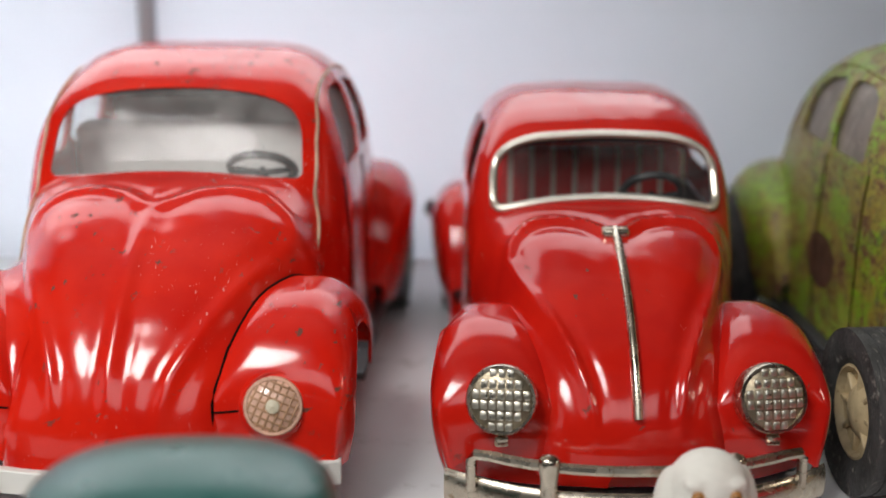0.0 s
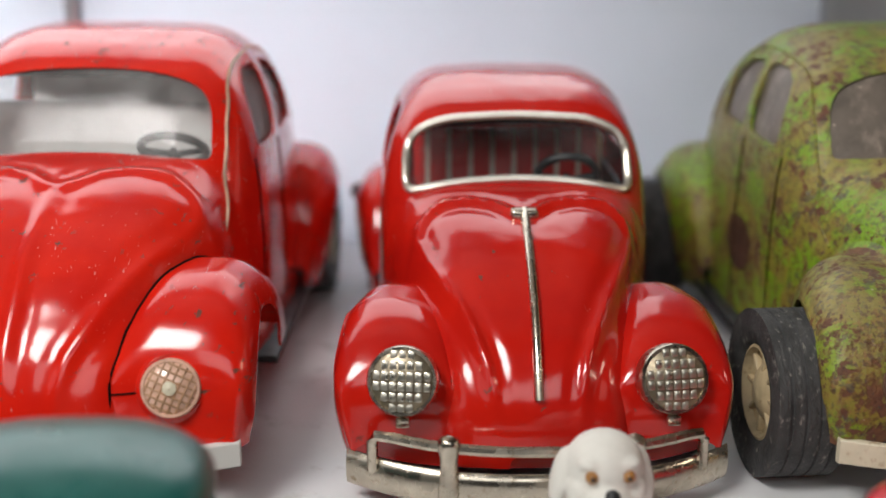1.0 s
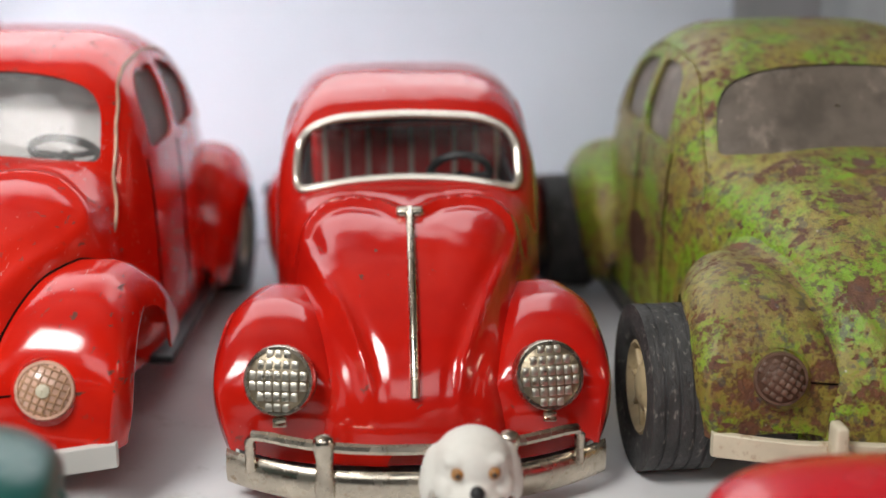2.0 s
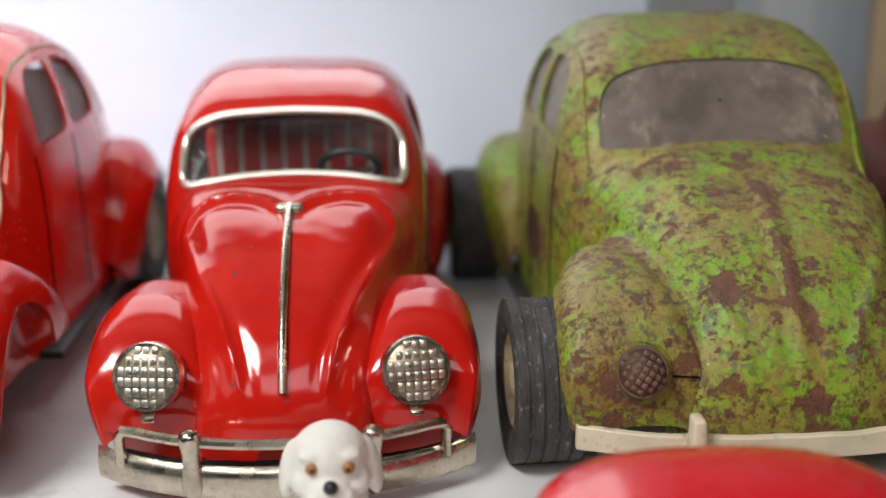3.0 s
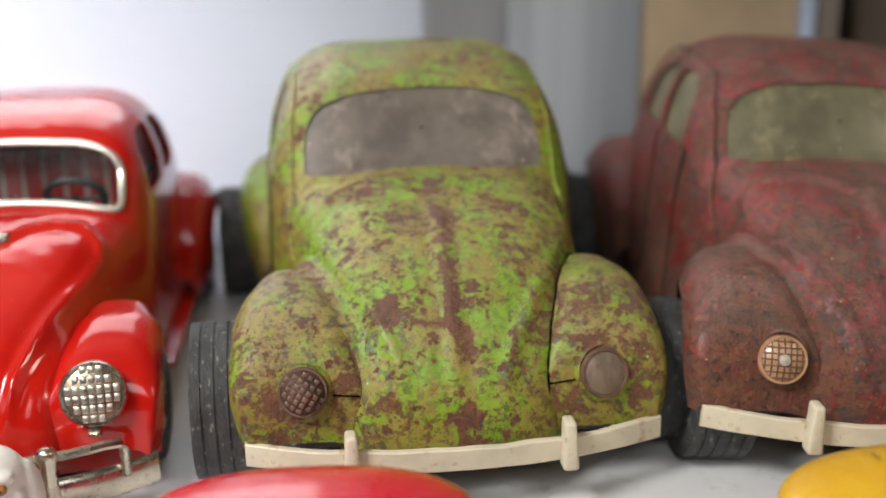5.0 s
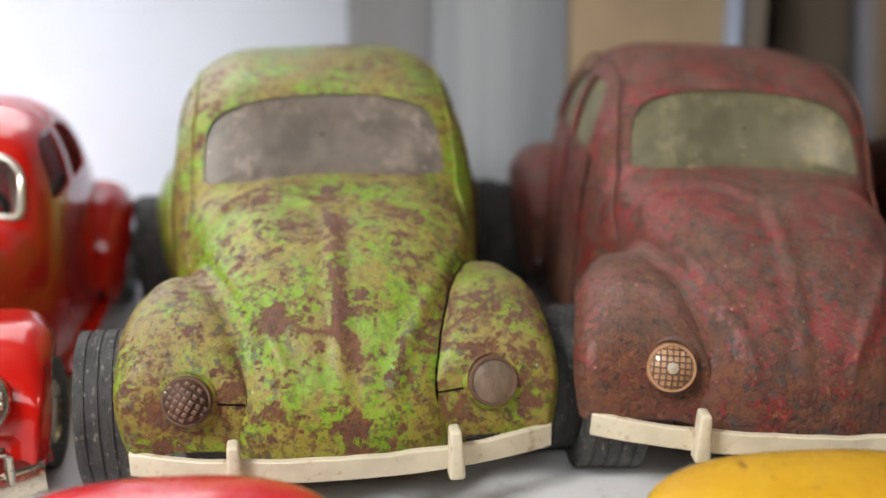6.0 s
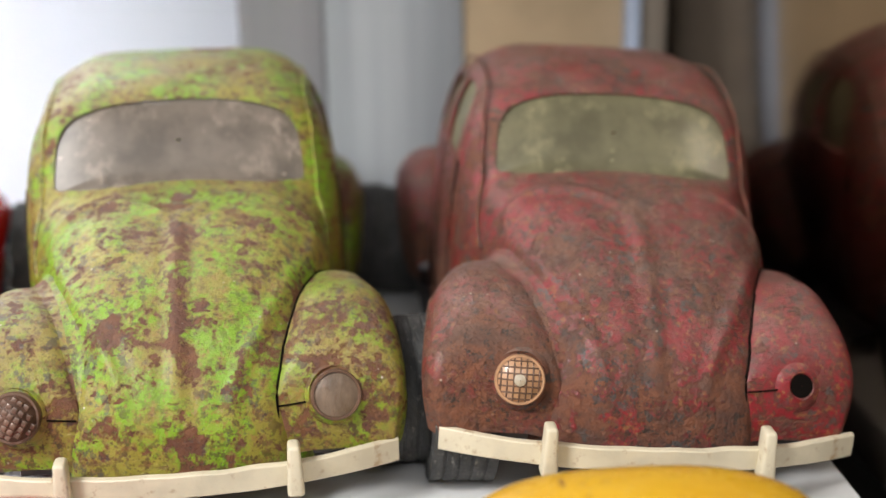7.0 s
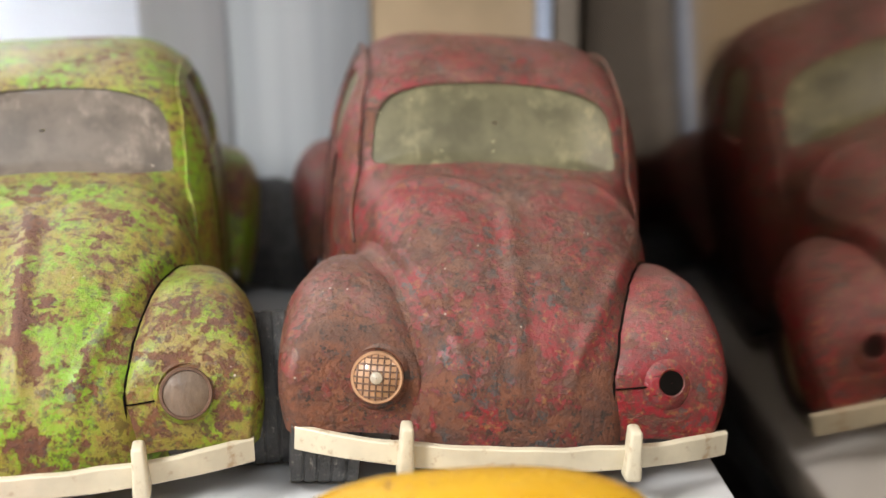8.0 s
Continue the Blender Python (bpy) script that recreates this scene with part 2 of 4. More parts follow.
RAW_EDGE = plain("bare_worn_edge", (0.55, 0.36, 0.24), 0.4, 120, 0.4, 0.2, dirt=(0.35, 0.06, 0.04))
SEAM = plain("seam_shadow_gap", (0.008, 0.006, 0.005), 0.9, 90, 0.2)
SEAM.node_tree.nodes["Principled BSDF"].inputs["Specular IOR Level"].default_value = 0.05
SHELF = plain("white_laminate", (0.82, 0.82, 0.825), 0.33, 22, 0.07, dirt=(0.60, 0.59, 0.58))


def translucent_panel(name, light, dark, share, stretch=(1, 1, 1)):
    """White acrylic sheet, brightened by an unseen lamp added behind it."""
    m = Nodes(name)
    tone = m.mix(m.ramp(m.noise(9, 4, 0.55, stretch), 0.35, 0.7), light, dark)
    m.set(Base_Color=tone, Roughness=0.3)
    t = m.tree.nodes.new("ShaderNodeBsdfTranslucent")
    m.put(t.inputs["Color"], tone)
    mx = m.tree.nodes.new("ShaderNodeMixShader")
    mx.inputs[0].default_value = share
    m.tree.links.new(m.bsdf.outputs[0], mx.inputs[1])
    m.tree.links.new(t.outputs[0], mx.inputs[2])
    m.tree.links.new(mx.outputs[0], m.tree.nodes["Material Output"].inputs["Surface"])
    return m.mat


PANEL = translucent_panel("white_acrylic_panel", (0.84, 0.86, 0.90), (0.79, 0.81, 0.85), 0.6)
FROSTED = translucent_panel("frosted_strip", (0.84, 0.86, 0.87), (0.52, 0.55, 0.58), 0.55, (5, 1, 0.1))
GREY = plain("grey_aluminium", (0.50, 0.52, 0.56), 0.40, 30, 0.25, 0.25, stretch=(1, 1, 0.05))
TAN = plain("tan_board", (0.58, 0.44, 0.28), 0.55, 40, 0.15, relief=0.0003)
BLUE = plain("pale_blue_edge", (0.55, 0.64, 0.82), 0.25, 30, 0.1)
BROWN = plain("brown_post", (0.30, 0.255, 0.21), 0.45, 40, 0.25)
PLASTER = plain("room_plaster", (0.07, 0.067, 0.064), 0.8, 3, 0.12)
TEAL = plain("teal_toy_paint", (0.014, 0.115, 0.098), 0.26, 40, 0.25, 0, 0.0, 0.2)
YELLOW = enamel("yellow_toy_paint", (0.78, 0.47, 0.030), (0.70, 0.38, 0.02), (0.62, 0.70), 0.24)
SEAT_WHITE = plain("white_vinyl", (0.80, 0.79, 0.76), 0.5, 40, 0.1)
GLASS_CLEAR = dusty_glass("clear_window", (0.42, 0.42, 0.42), 0.99, 0.05)
GLASS_HAZY = dusty_glass("hazy_clear_window", (0.74, 0.74, 0.72), 0.88, 0.08)
GLASS_TAUPE = dusty_glass("taupe_dusty_window", (0.20, 0.165, 0.135), 0.10, 0.35)
GLASS_OLIVE = dusty_glass("olive_dusty_window", (0.18, 0.165, 0.095), 0.12, 0.35)


def mirror_panel():
    """Dark polished panel that half mirrors what stands before it."""
    m = Nodes("dark_gloss_panel")
    m.set(Base_Color=m.mix(m.ramp(m.noise(14, 4, 0.6, (1, 1, 0.04)), 0.4, 0.7), (0.42, 0.365, 0.305), (0.33, 0.285, 0.235)),
          Metallic=1.0, Roughness=0.09)
    return m.mat


MIRROR = mirror_panel()


def striped_seat():
    m = Nodes("red_striped_lithograph")
    s = m.tree.nodes.new("ShaderNodeSeparateXYZ")
    m.tree.links.new(m.coord, s.inputs[0])
    w = m.math("SINE", m.math("MULTIPLY", s.outputs["X"], 980.0), 0.0)
    m.set(Base_Color=m.mix(m.ramp(w, 0.62, 0.85), (0.66, 0.014, 0.012), (0.74, 0.60, 0.50)), Roughness=0.3)
    return m.mat


STRIPES = striped_seat()

# ---- mesh helpers ----


def finish(me, angle=40):
    me.polygons.foreach_set("use_smooth", [True] * len(me.polygons))
    me.set_sharp_from_angle(angle=radians(angle))
    return me


def thing(name, m, label, category, group="", kind=""):
    ob = new(name)
    ob.matrix_world = m
    ob.empty_display_size = 0.02
    return tagged(ob, label, category, group, kind)


def part(name, bm, mats, parent=None, label="", angle=40):
    me = bm
    if isinstance(bm, bmesh.types.BMesh):
        bmesh.ops.recalc_face_normals(bm, faces=bm.faces)
        me = bpy.data.meshes.new(name)
        bm.to_mesh(me)
        bm.free()
    for mt in mats if isinstance(mats, (list, tuple)) else [mats]:
        me.materials.append(mt)
    ob = new(name, finish(me, angle))
    ob.parent = parent
    return tagged(ob, label)


def bake(bm, mods, cutter=None):
    """The mesh of a bmesh after modifiers: rows of (type, settings)."""
    me = bpy.data.meshes.new("tmp")
    bm.to_mesh(me)
    bm.free()
    ob = new("tmp", me)
    cut = None
    if cutter:
        cme = bpy.data.meshes.new("cut")
        cutter.to_mesh(cme)
        cutter.free()
        cut = new("cut", cme)
    for kind, kw in mods:
        md = ob.modifiers.new(kind, kind)
        if kind == "SOLIDIFY":
            md.thickness, md.offset, md.use_even_offset = kw["t"], kw.get("offset", -1), False
        elif kind == "BOOLEAN":
            md.operation, md.solver, md.object = "DIFFERENCE", "EXACT", cut
        elif kind == "REMESH":
            md.mode, md.voxel_size = "VOXEL", kw["v"]
        elif kind == "SMOOTH":
            md.factor, md.iterations = kw["f"], kw["n"]
        elif kind == "BEVEL":
            md.width, md.segments, md.limit_method = kw["w"], kw.get("n", 2), "ANGLE"
    dg = bpy.context.evaluated_depsgraph_get()
    out = bpy.data.meshes.new_from_object(ob.evaluated_get(dg))
    out.materials.clear()
    bpy.data.objects.remove(ob)
    if cut:
        bpy.data.objects.remove(cut)
    return out


def grid(rows, closed=False):
    """A sheet through rows of points."""
    bm = bmesh.new()
    vs = [[bm.verts.new(p) for p in r] for r in rows]
    for a, b in zip(vs, vs[1:]):
        n = len(a)
        for i in range(n if closed else n - 1):
            j = (i + 1) % n
            bm.faces.new((a[i], a[j], b[j], b[i]))
    return bm


def box(bm, x0, x1, y0, y1, z0, z1, bev=0.0, seg=2):
    r = bmesh.ops.create_cube(bm, size=1, matrix=Matrix.LocRotScale(((x0 + x1) / 2, (y0 + y1) / 2, (z0 + z1) / 2), None, (x1 - x0, y1 - y0, z1 - z0)))
    if bev:
        es = {e for v in r["verts"] for e in v.link_edges}
        bmesh.ops.bevel(bm, geom=list(es), offset=bev, segments=seg, affect="EDGES", profile=0.5)
    return bm


def boxed(*a, **k):
    return box(bmesh.new(), *a, **k)


def lathe(profile, m=None, n=40):
    """Revolve (radius, along) pairs about the x axis."""
    rows = [[(a, r * math.cos(2 * math.pi * i / n), r * math.sin(2 * math.pi * i / n)) for i in range(n)] for r, a in profile]
    bm = grid(rows, closed=True)
    bmesh.ops.remove_doubles(bm, verts=bm.verts, dist=1e-6)
    if m:
        bm.transform(m)
    return bm


def tube(points, radius, n=10, closed=False, flat=1.0):
    """A round bar along points."""
    pts = [Vector(p) for p in points]
    rows = []
    for i, p in enumerate(pts):
        a = pts[(i - 1) % len(pts)] if closed else pts[max(i - 1, 0)]
        b = pts[(i + 1) % len(pts)] if closed else pts[min(i + 1, len(pts) - 1)]
        d = (b - a).normalized()
        up = Vector((0, 0, 1)) if abs(d.z) < 0.9 else Vector((0, 1, 0))
        s = d.cross(up).normalized()
        u = s.cross(d)
        rows.append([p + s * math.cos(2 * math.pi * k / n) * radius + u * math.sin(2 * math.pi * k / n) * radius * flat for k in range(n)])
    if closed:
        rows.append(rows[0])
    bm = grid(rows, closed=True)
    if closed:
        bmesh.ops.remove_doubles(bm, verts=bm.verts, dist=1e-7)
    else:
        bmesh.ops.holes_fill(bm, edges=bm.edges)
    return bm


def curve(table, t):
    """Smooth interpolation in (key, value) pairs."""
    k = [a for a, _ in table]
    v = [b for _, b in table]
    if t <= k[0]:
        return v[0]
    if t >= k[-1]:
        return v[-1]
    i = max(j for j in range(len(k) - 1) if k[j] <= t)
    h = k[i + 1] - k[i]
    s = [(v[j + 1] - v[j]) / (k[j + 1] - k[j]) for j in range(len(k) - 1)]

    def slope(j):
        if j == 0 or j == len(k) - 1:
            return s[min(j, len(s) - 1)]
        return 0.0 if s[j - 1] * s[j] <= 0 else 2 * s[j - 1] * s[j] / (s[j - 1] + s[j])

    u = (t - k[i]) / h
    return ((2 * u**3 - 3 * u**2 + 1) * v[i] + (u**3 - 2 * u**2 + u) * h * slope(i)
            + (-2 * u**3 + 3 * u**2) * v[i + 1] + (u**3 - u**2) * h * slope(i + 1))


def rounded(corners, r, n=6):
    """A polygon with rounded corners, in 2D."""
    out = []
    c = [Vector(p) for p in corners]
    for i, p in enumerate(c):
        rr = r[i] if isinstance(r, (list, tuple)) else r
        a, b = (c[i - 1] - p), (c[(i + 1) % len(c)] - p)
        a, b = p + a.normalized() * min(rr, a.length * 0.49), p + b.normalized() * min(rr, b.length * 0.49)
        for k in range(n + 1):
            t = k / n
            out.append(a * (1 - t) ** 2 + p * 2 * t * (1 - t) + b * t * t)
    return out


def prism(bm, outline, axis, lo, hi):
    """Adds a closed prism over a 2D outline along an axis (x: outline in y, z; y: outline in x, z)."""
    mk = (lambda p, d: (d, p.x, p.y)) if axis == "x" else (lambda p, d: (p.x, d, p.y))
    a = [bm.verts.new(mk(p, lo)) for p in outline]
    b = [bm.verts.new(mk(p, hi)) for p in outline]
    fs = [bm.faces.new(a), bm.faces.new(b[::-1])]
    for i in range(len(a)):
        j = (i + 1) % len(a)
        fs.append(bm.faces.new((a[j], a[i], b[i], b[j])))
    bmesh.ops.recalc_face_normals(bm, faces=fs)
    return bm


# ---- the cabinet ----
WALL_Y, FLOOR_T = 0.508, 0.018
part("shelf_floor", boxed(-0.60, 0.338, 0.02, WALL_Y + 0.02, -FLOOR_T, 0.0, bev=0.0015), SHELF)
tagged(bpy.data.objects["shelf_floor"], "white laminate display shelf the toy cars stand on", "shelf", kind="structure")


def wall(name, x0, x1, mat, label, y0=WALL_Y, y1=WALL_Y + 0.02, z0=0.0, z1=0.46):
    return tagged(part(name, boxed(x0, x1, y0, y1, z0, z1, bev=0.001), mat), label, "wall", kind="structure")


wall("wall_back_panel", -0.60, -0.117, PANEL, "white glossy back panel of the cabinet", z1=0.145)
wall("wall_back_strip", -0.1165, -0.1105, GREY, "grey metal joint strip in the back panel", WALL_Y - 0.003, z1=0.145)
wall("wall_back_panel_wide", -0.110, 0.170, PANEL, "white glossy back panel of the cabinet", z1=0.145)
wall("wall_back_header", -0.60, 0.170, PANEL, "white panel above the window in the back wall", z0=0.345)
wall("wall_back_jamb", 0.125, 0.170, PANEL, "white panel beside the window in the back wall", z0=0.1455, z1=0.3445)
wall("wall_back_jamb_far", -0.60, -0.325, PANEL, "white panel beside the window in the back wall", z0=0.1455, z1=0.3445)
wall("wall_back_post", 0.1705, 0.203, GREY, "grey aluminium post behind the shelf", WALL_Y - 0.004)
wall("wall_back_sheet", 0.2035, 0.258, FROSTED, "pale frosted strip of the back wall", WALL_Y - 0.002)
wall("wall_back_board", 0.2585, 0.3225, TAN, "tan board panel of the back wall")
wall("wall_back_edge", 0.323, 0.3285, BLUE, "pale blue edge strip of the back wall", WALL_Y - 0.005)
wall("wall_back_corner", 0.329, 0.3395, BROWN, "brown corner post of the cabinet", WALL_Y - 0.002)

side = part("wall_side_panel", boxed(0.0, 0.006, -0.52, 0.0, -0.02, 0.46, bev=0.0008), MIRROR)
tagged(side, "dark polished side panel that mirrors the cars", "wall", kind="structure")
side.matrix_world = pose(0.3395, WALL_Y, 0, 0, 0, 1.3)
under = part("gap_floor", boxed(0.3385, 0.375, 0.02, 0.52, -0.05, -0.03), STEEL)
tagged(under, "dark gap between shelf and side panel", "floor", kind="structure")

# unseen board, added to block lamp light from the roofs and darken reflections
tagged(part("unseen_top_board", boxed(-0.60, 0.40, 0.185, WALL_Y + 0.02, 0.40, 0.418, bev=0.001), BROWN), "unseen brown board added above the toy cars to shade their roofs", "shelf", kind="structure")

# the room behind the camera
for nm, b in (("room_floor", (-2.6, 2.6, -3.0, 1.6, -1.12, -1.10)), ("room_wall_front", (-2.6, 2.6, -3.1, -3.0, -1.1, 1.6)),
              ("room_wall_left", (-2.7, -2.6, -3.0, 1.6, -1.1, 1.6)), ("room_wall_right", (2.6, 2.7, -3.0, 1.6, -1.1, 1.6)),
              ("room_wall_rear", (-2.6, 2.6, 1.5, 1.6, -1.1, 1.6))):
    tagged(part(nm, boxed(*b), PLASTER), "plain plaster of the surrounding room", "wall", kind="structure")
tagged(part("room_ceiling", boxed(-2.6, 2.6, -3.0, 1.6, 1.6, 1.65), PLASTER), "plain plaster of the surrounding room", "ceiling", kind="structure")

# ---- the beetle-shaped toy car ----
# all tables run along the car from its bumper (0) to its tail
TOP = [(0.0060, 0.017), (0.0064, 0.022), (0.0075, 0.0275), (0.011, 0.0348), (0.018, 0.0440), (0.030, 0.0545), (0.044, 0.0622), (0.057, 0.067),
       (0.070, 0.0700), (0.0765, 0.0712), (0.079, 0.0745), (0.0845, 0.0830), (0.0900, 0.0903), (0.095, 0.0937), (0.104, 0.0970), (0.118, 0.0995), (0.132, 0.0992),
       (0.150, 0.0950), (0.168, 0.0865), (0.184, 0.0740), (0.198, 0.0560), (0.206, 0.040), (0.211, 0.024), (0.212, 0.018)]
HALF = [(0.0060, 0.008), (0.0064, 0.0125), (0.0075, 0.0185), (0.010, 0.0250), (0.016, 0.0282), (0.030, 0.0314), (0.045, 0.0345), (0.060, 0.0388),
        (0.072, 0.0422), (0.082, 0.0446), (0.10, 0.0462), (0.14, 0.0466), (0.17, 0.044), (0.19, 0.038), (0.203, 0.028), (0.211, 0.016), (0.212, 0.010)]
ROUND = [(0.006, 2.3), (0.012, 2.9), (0.03, 3.7), (0.052, 4.4), (0.070, 5.0), (0.078, 5.2), (0.10, 5.0), (0.15, 4.4), (0.19, 3.0), (0.212, 2.3)]
BASE = 0.012
RIB = [(0.0030, 0.0575), (0.0090, 0.0630), (0.017, 0.0656), (0.026, 0.0652), (0.0325, 0.0615), (0.0338, 0.0565), (0.0305, 0.0465), (0.0252, 0.0350), (0.0195, 0.0240), (0.0142, 0.0140), (0.0118, 0.007)]


def rib_distance(x, y):
    """Distance in plan to the pressed rib of the hood, and whether the point lies within it."""
    best = 1.0
    for (ax, ay), (bx, by) in zip(RIB, RIB[1:]):
        dx, dy = bx - ax, by - ay
        t = min(1.0, max(0.0, ((x - ax) * dx + (y - ay) * dy) / (dx * dx + dy * dy)))
        best = min(best, math.hypot(x - ax - t * dx, y - ay - t * dy))
    return best


def wider(y):
    """The pressed-steel hood bulges towards its open joint."""
    a = min(1.0, max(0.0, (y - 0.010) / 0.012)) * min(1.0, max(0.0, (0.072 - y) / 0.016))
    return 1.0 + 0.10 * a * a * (3 - 2 * a)


def skin_z(x, y):
    w, n = curve(HALF, y), curve(ROUND, y)
    q = min(1.0, abs(x) / w)
    return BASE + (curve(TOP, y) - BASE) * (1 - q**n) ** (1 / n)


def skin_x(y, z):
    n = curve(ROUND, y)
    q = min(1.0, max(0.0, (z - BASE) / (curve(TOP, y) - BASE)))
    return curve(HALF, y) * (1 - q**n) ** (1 / n)


def skin_y(x, z, lo=0.070, hi=0.100):
    for _ in range(30):
        mid = (lo + hi) / 2
        lo, hi = (mid, hi) if skin_z(x, mid) < z else (lo, mid)
    return lo


def shell_rows(style):
    ys, y = [], 0.0060
    while y < 0.212:
        ys.append(y)
        slope = abs(curve(TOP, y + 0.0003) - curve(TOP, y)) / 0.0003
        y += 0.0014 / math.sqrt(1 + slope * slope)
    ys.append(0.212)
    rows = []
    for y in ys:
        w, n, top = curve(HALF, y), curve(ROUND, y), curve(TOP, y)
        raw = []
        for i in range(401):
            a = math.pi * i / 400
            c, s = math.cos(a), math.sin(a)
            raw.append((w * math.copysign(abs(c) ** (2 / n), c), BASE + (top - BASE) * abs(s) ** (2 / n)))
        d = np.concatenate([[0], np.cumsum([math.dist(p, q) for p, q in zip(raw, raw[1:])])])
        t = np.linspace(0, d[-1], 121)
        px = np.interp(t, d, [p[0] for p in raw])
        pz = np.interp(t, d, [p[1] for p in raw])
        row = []
        fade = min(1.0, max(0.0, (0.0745 - y) / 0.003)) * min(1.0, (y - 0.006) / 0.006)
        for x, z in zip(px, pz):
            lift = 0.0
            if fade > 0 and z > BASE + 0.4 * (top - BASE):
                d = rib_distance(abs(x), y)
                lift = 0.0009 * math.exp(-((d / 0.0016) ** 2)) - 0.0002 * math.exp(-(((d - 0.0034) / 0.0016) ** 2)) if style == "ridge" else 0.0014 * math.exp(-((d / 0.0015) ** 2)) - 0.0004 * math.exp(-(((d - 0.0036) / 0.0018) ** 2))
                if style == "ridge":
                    lift += (0.0007 * math.exp(-((x / 0.0017) ** 2)) - 0.0003 * math.exp(-(((abs(x) - 0.0038) / 0.0016) ** 2))) * min(1.0, max(0.0, (0.067 - y) / 0.016))
            if style == "ridge" and x > 0:
                x *= wider(y)
            dent = 0.0005 * noise.noise(Vector((x * 55 + len(style), y * 55, z * 55))) + 0.00018 * noise.noise(Vector((x * 190, y * 190, z * 190)))
            row.append((x, y - lift * fade * 0.35, z + lift * fade + dent))
        rows.append(row)
    return rows


WINDSHIELD = rounded([(-0.0348, 0.0690), (-0.018, 0.0706), (0.0, 0.0712), (0.018, 0.0706), (0.0348, 0.0690), (0.0335, 0.0855), (0.022, 0.0905), (0.0, 0.0918), (-0.022, 0.0905), (-0.0335, 0.0855)],
                     [0.0026, 0.008, 0.008, 0.008, 0.0026, 0.007, 0.010, 0.012, 0.010, 0.007])
WINDSHIELD_ARCHED = rounded([(-0.0370, 0.0682), (-0.022, 0.0715), (0.0, 0.0727), (0.022, 0.0715), (0.0370, 0.0682), (0.0365, 0.0835), (0.026, 0.0890), (0.0, 0.0902), (-0.026, 0.0890), (-0.0365, 0.0835)],
                            [0.004, 0.009, 0.009, 0.009, 0.004, 0.006, 0.008, 0.01, 0.008, 0.006])
SIDE_FRONT = rounded([(0.0945, 0.0690), (0.1185, 0.0690), (0.1185, 0.0900), (0.1050, 0.0895), (0.0975, 0.084)], 0.004)
SIDE_REAR = rounded([(0.1230, 0.0690), (0.1480, 0.0690), (0.1470, 0.0800), (0.1380, 0.0875), (0.1230, 0.0900)], 0.004)
REAR = rounded([(-0.022, 0.072), (0.022, 0.072), (0.020, 0.084), (-0.020, 0.084)], 0.004)

FTOP = [(0.0115, 0.018), (0.0118, 0.026), (0.0132, 0.0340), (0.0165, 0.0405), (0.0225, 0.0465), (0.030, 0.0500), (0.038, 0.0517), (0.048, 0.0515), (0.057, 0.0480), (0.066, 0.041), (0.075, 0.031), (0.083, 0.020)]
FOUT = [(0.0115, 0.0530), (0.0118, 0.0545), (0.014, 0.0572), (0.018, 0.0588), (0.024, 0.0592), (0.032, 0.0588), (0.040, 0.0578), (0.060, 0.0550), (0.074, 0.0520), (0.083, 0.049)]
FIN = [(0.0115, 0.024), (0.0118, 0.024), (0.014, 0.023), (0.02, 0.023), (0.05, 0.025), (0.083, 0.034)]
RTOP = [(0.140, 0.020), (0.145, 0.036), (0.152, 0.046), (0.164, 0.0525), (0.176, 0.053), (0.188, 0.048), (0.198, 0.038), (0.205, 0.026), (0.208, 0.018)]
ROUT = [(0.140, 0.050), (0.15, 0.0545), (0.17, 0.0580), (0.19, 0.0555), (0.203, 0.048), (0.208, 0.042)]
RIN = [(0.140, 0.036), (0.17, 0.026), (0.208, 0.016)]


def shoulder(zt):
    """Height at which the fender's side turns upright."""
    return min(0.030, zt - 0.004)


def fender_z(x, y, slim=1.0, tuck=0.0):
    xo, xi, zt = curve(FOUT, y) * slim, curve(FIN, y), curve(FTOP, y)
    xo *= 1 - tuck * min(1.0, max(0.0, (y - 0.040) / 0.035))
    zm = shoulder(zt)
    q = min(1.0, abs(x - (xo + xi) / 2) / ((xo - xi) / 2))
    return zm + (zt - zm) * (1 - q**2.8) ** (1 / 2.8)


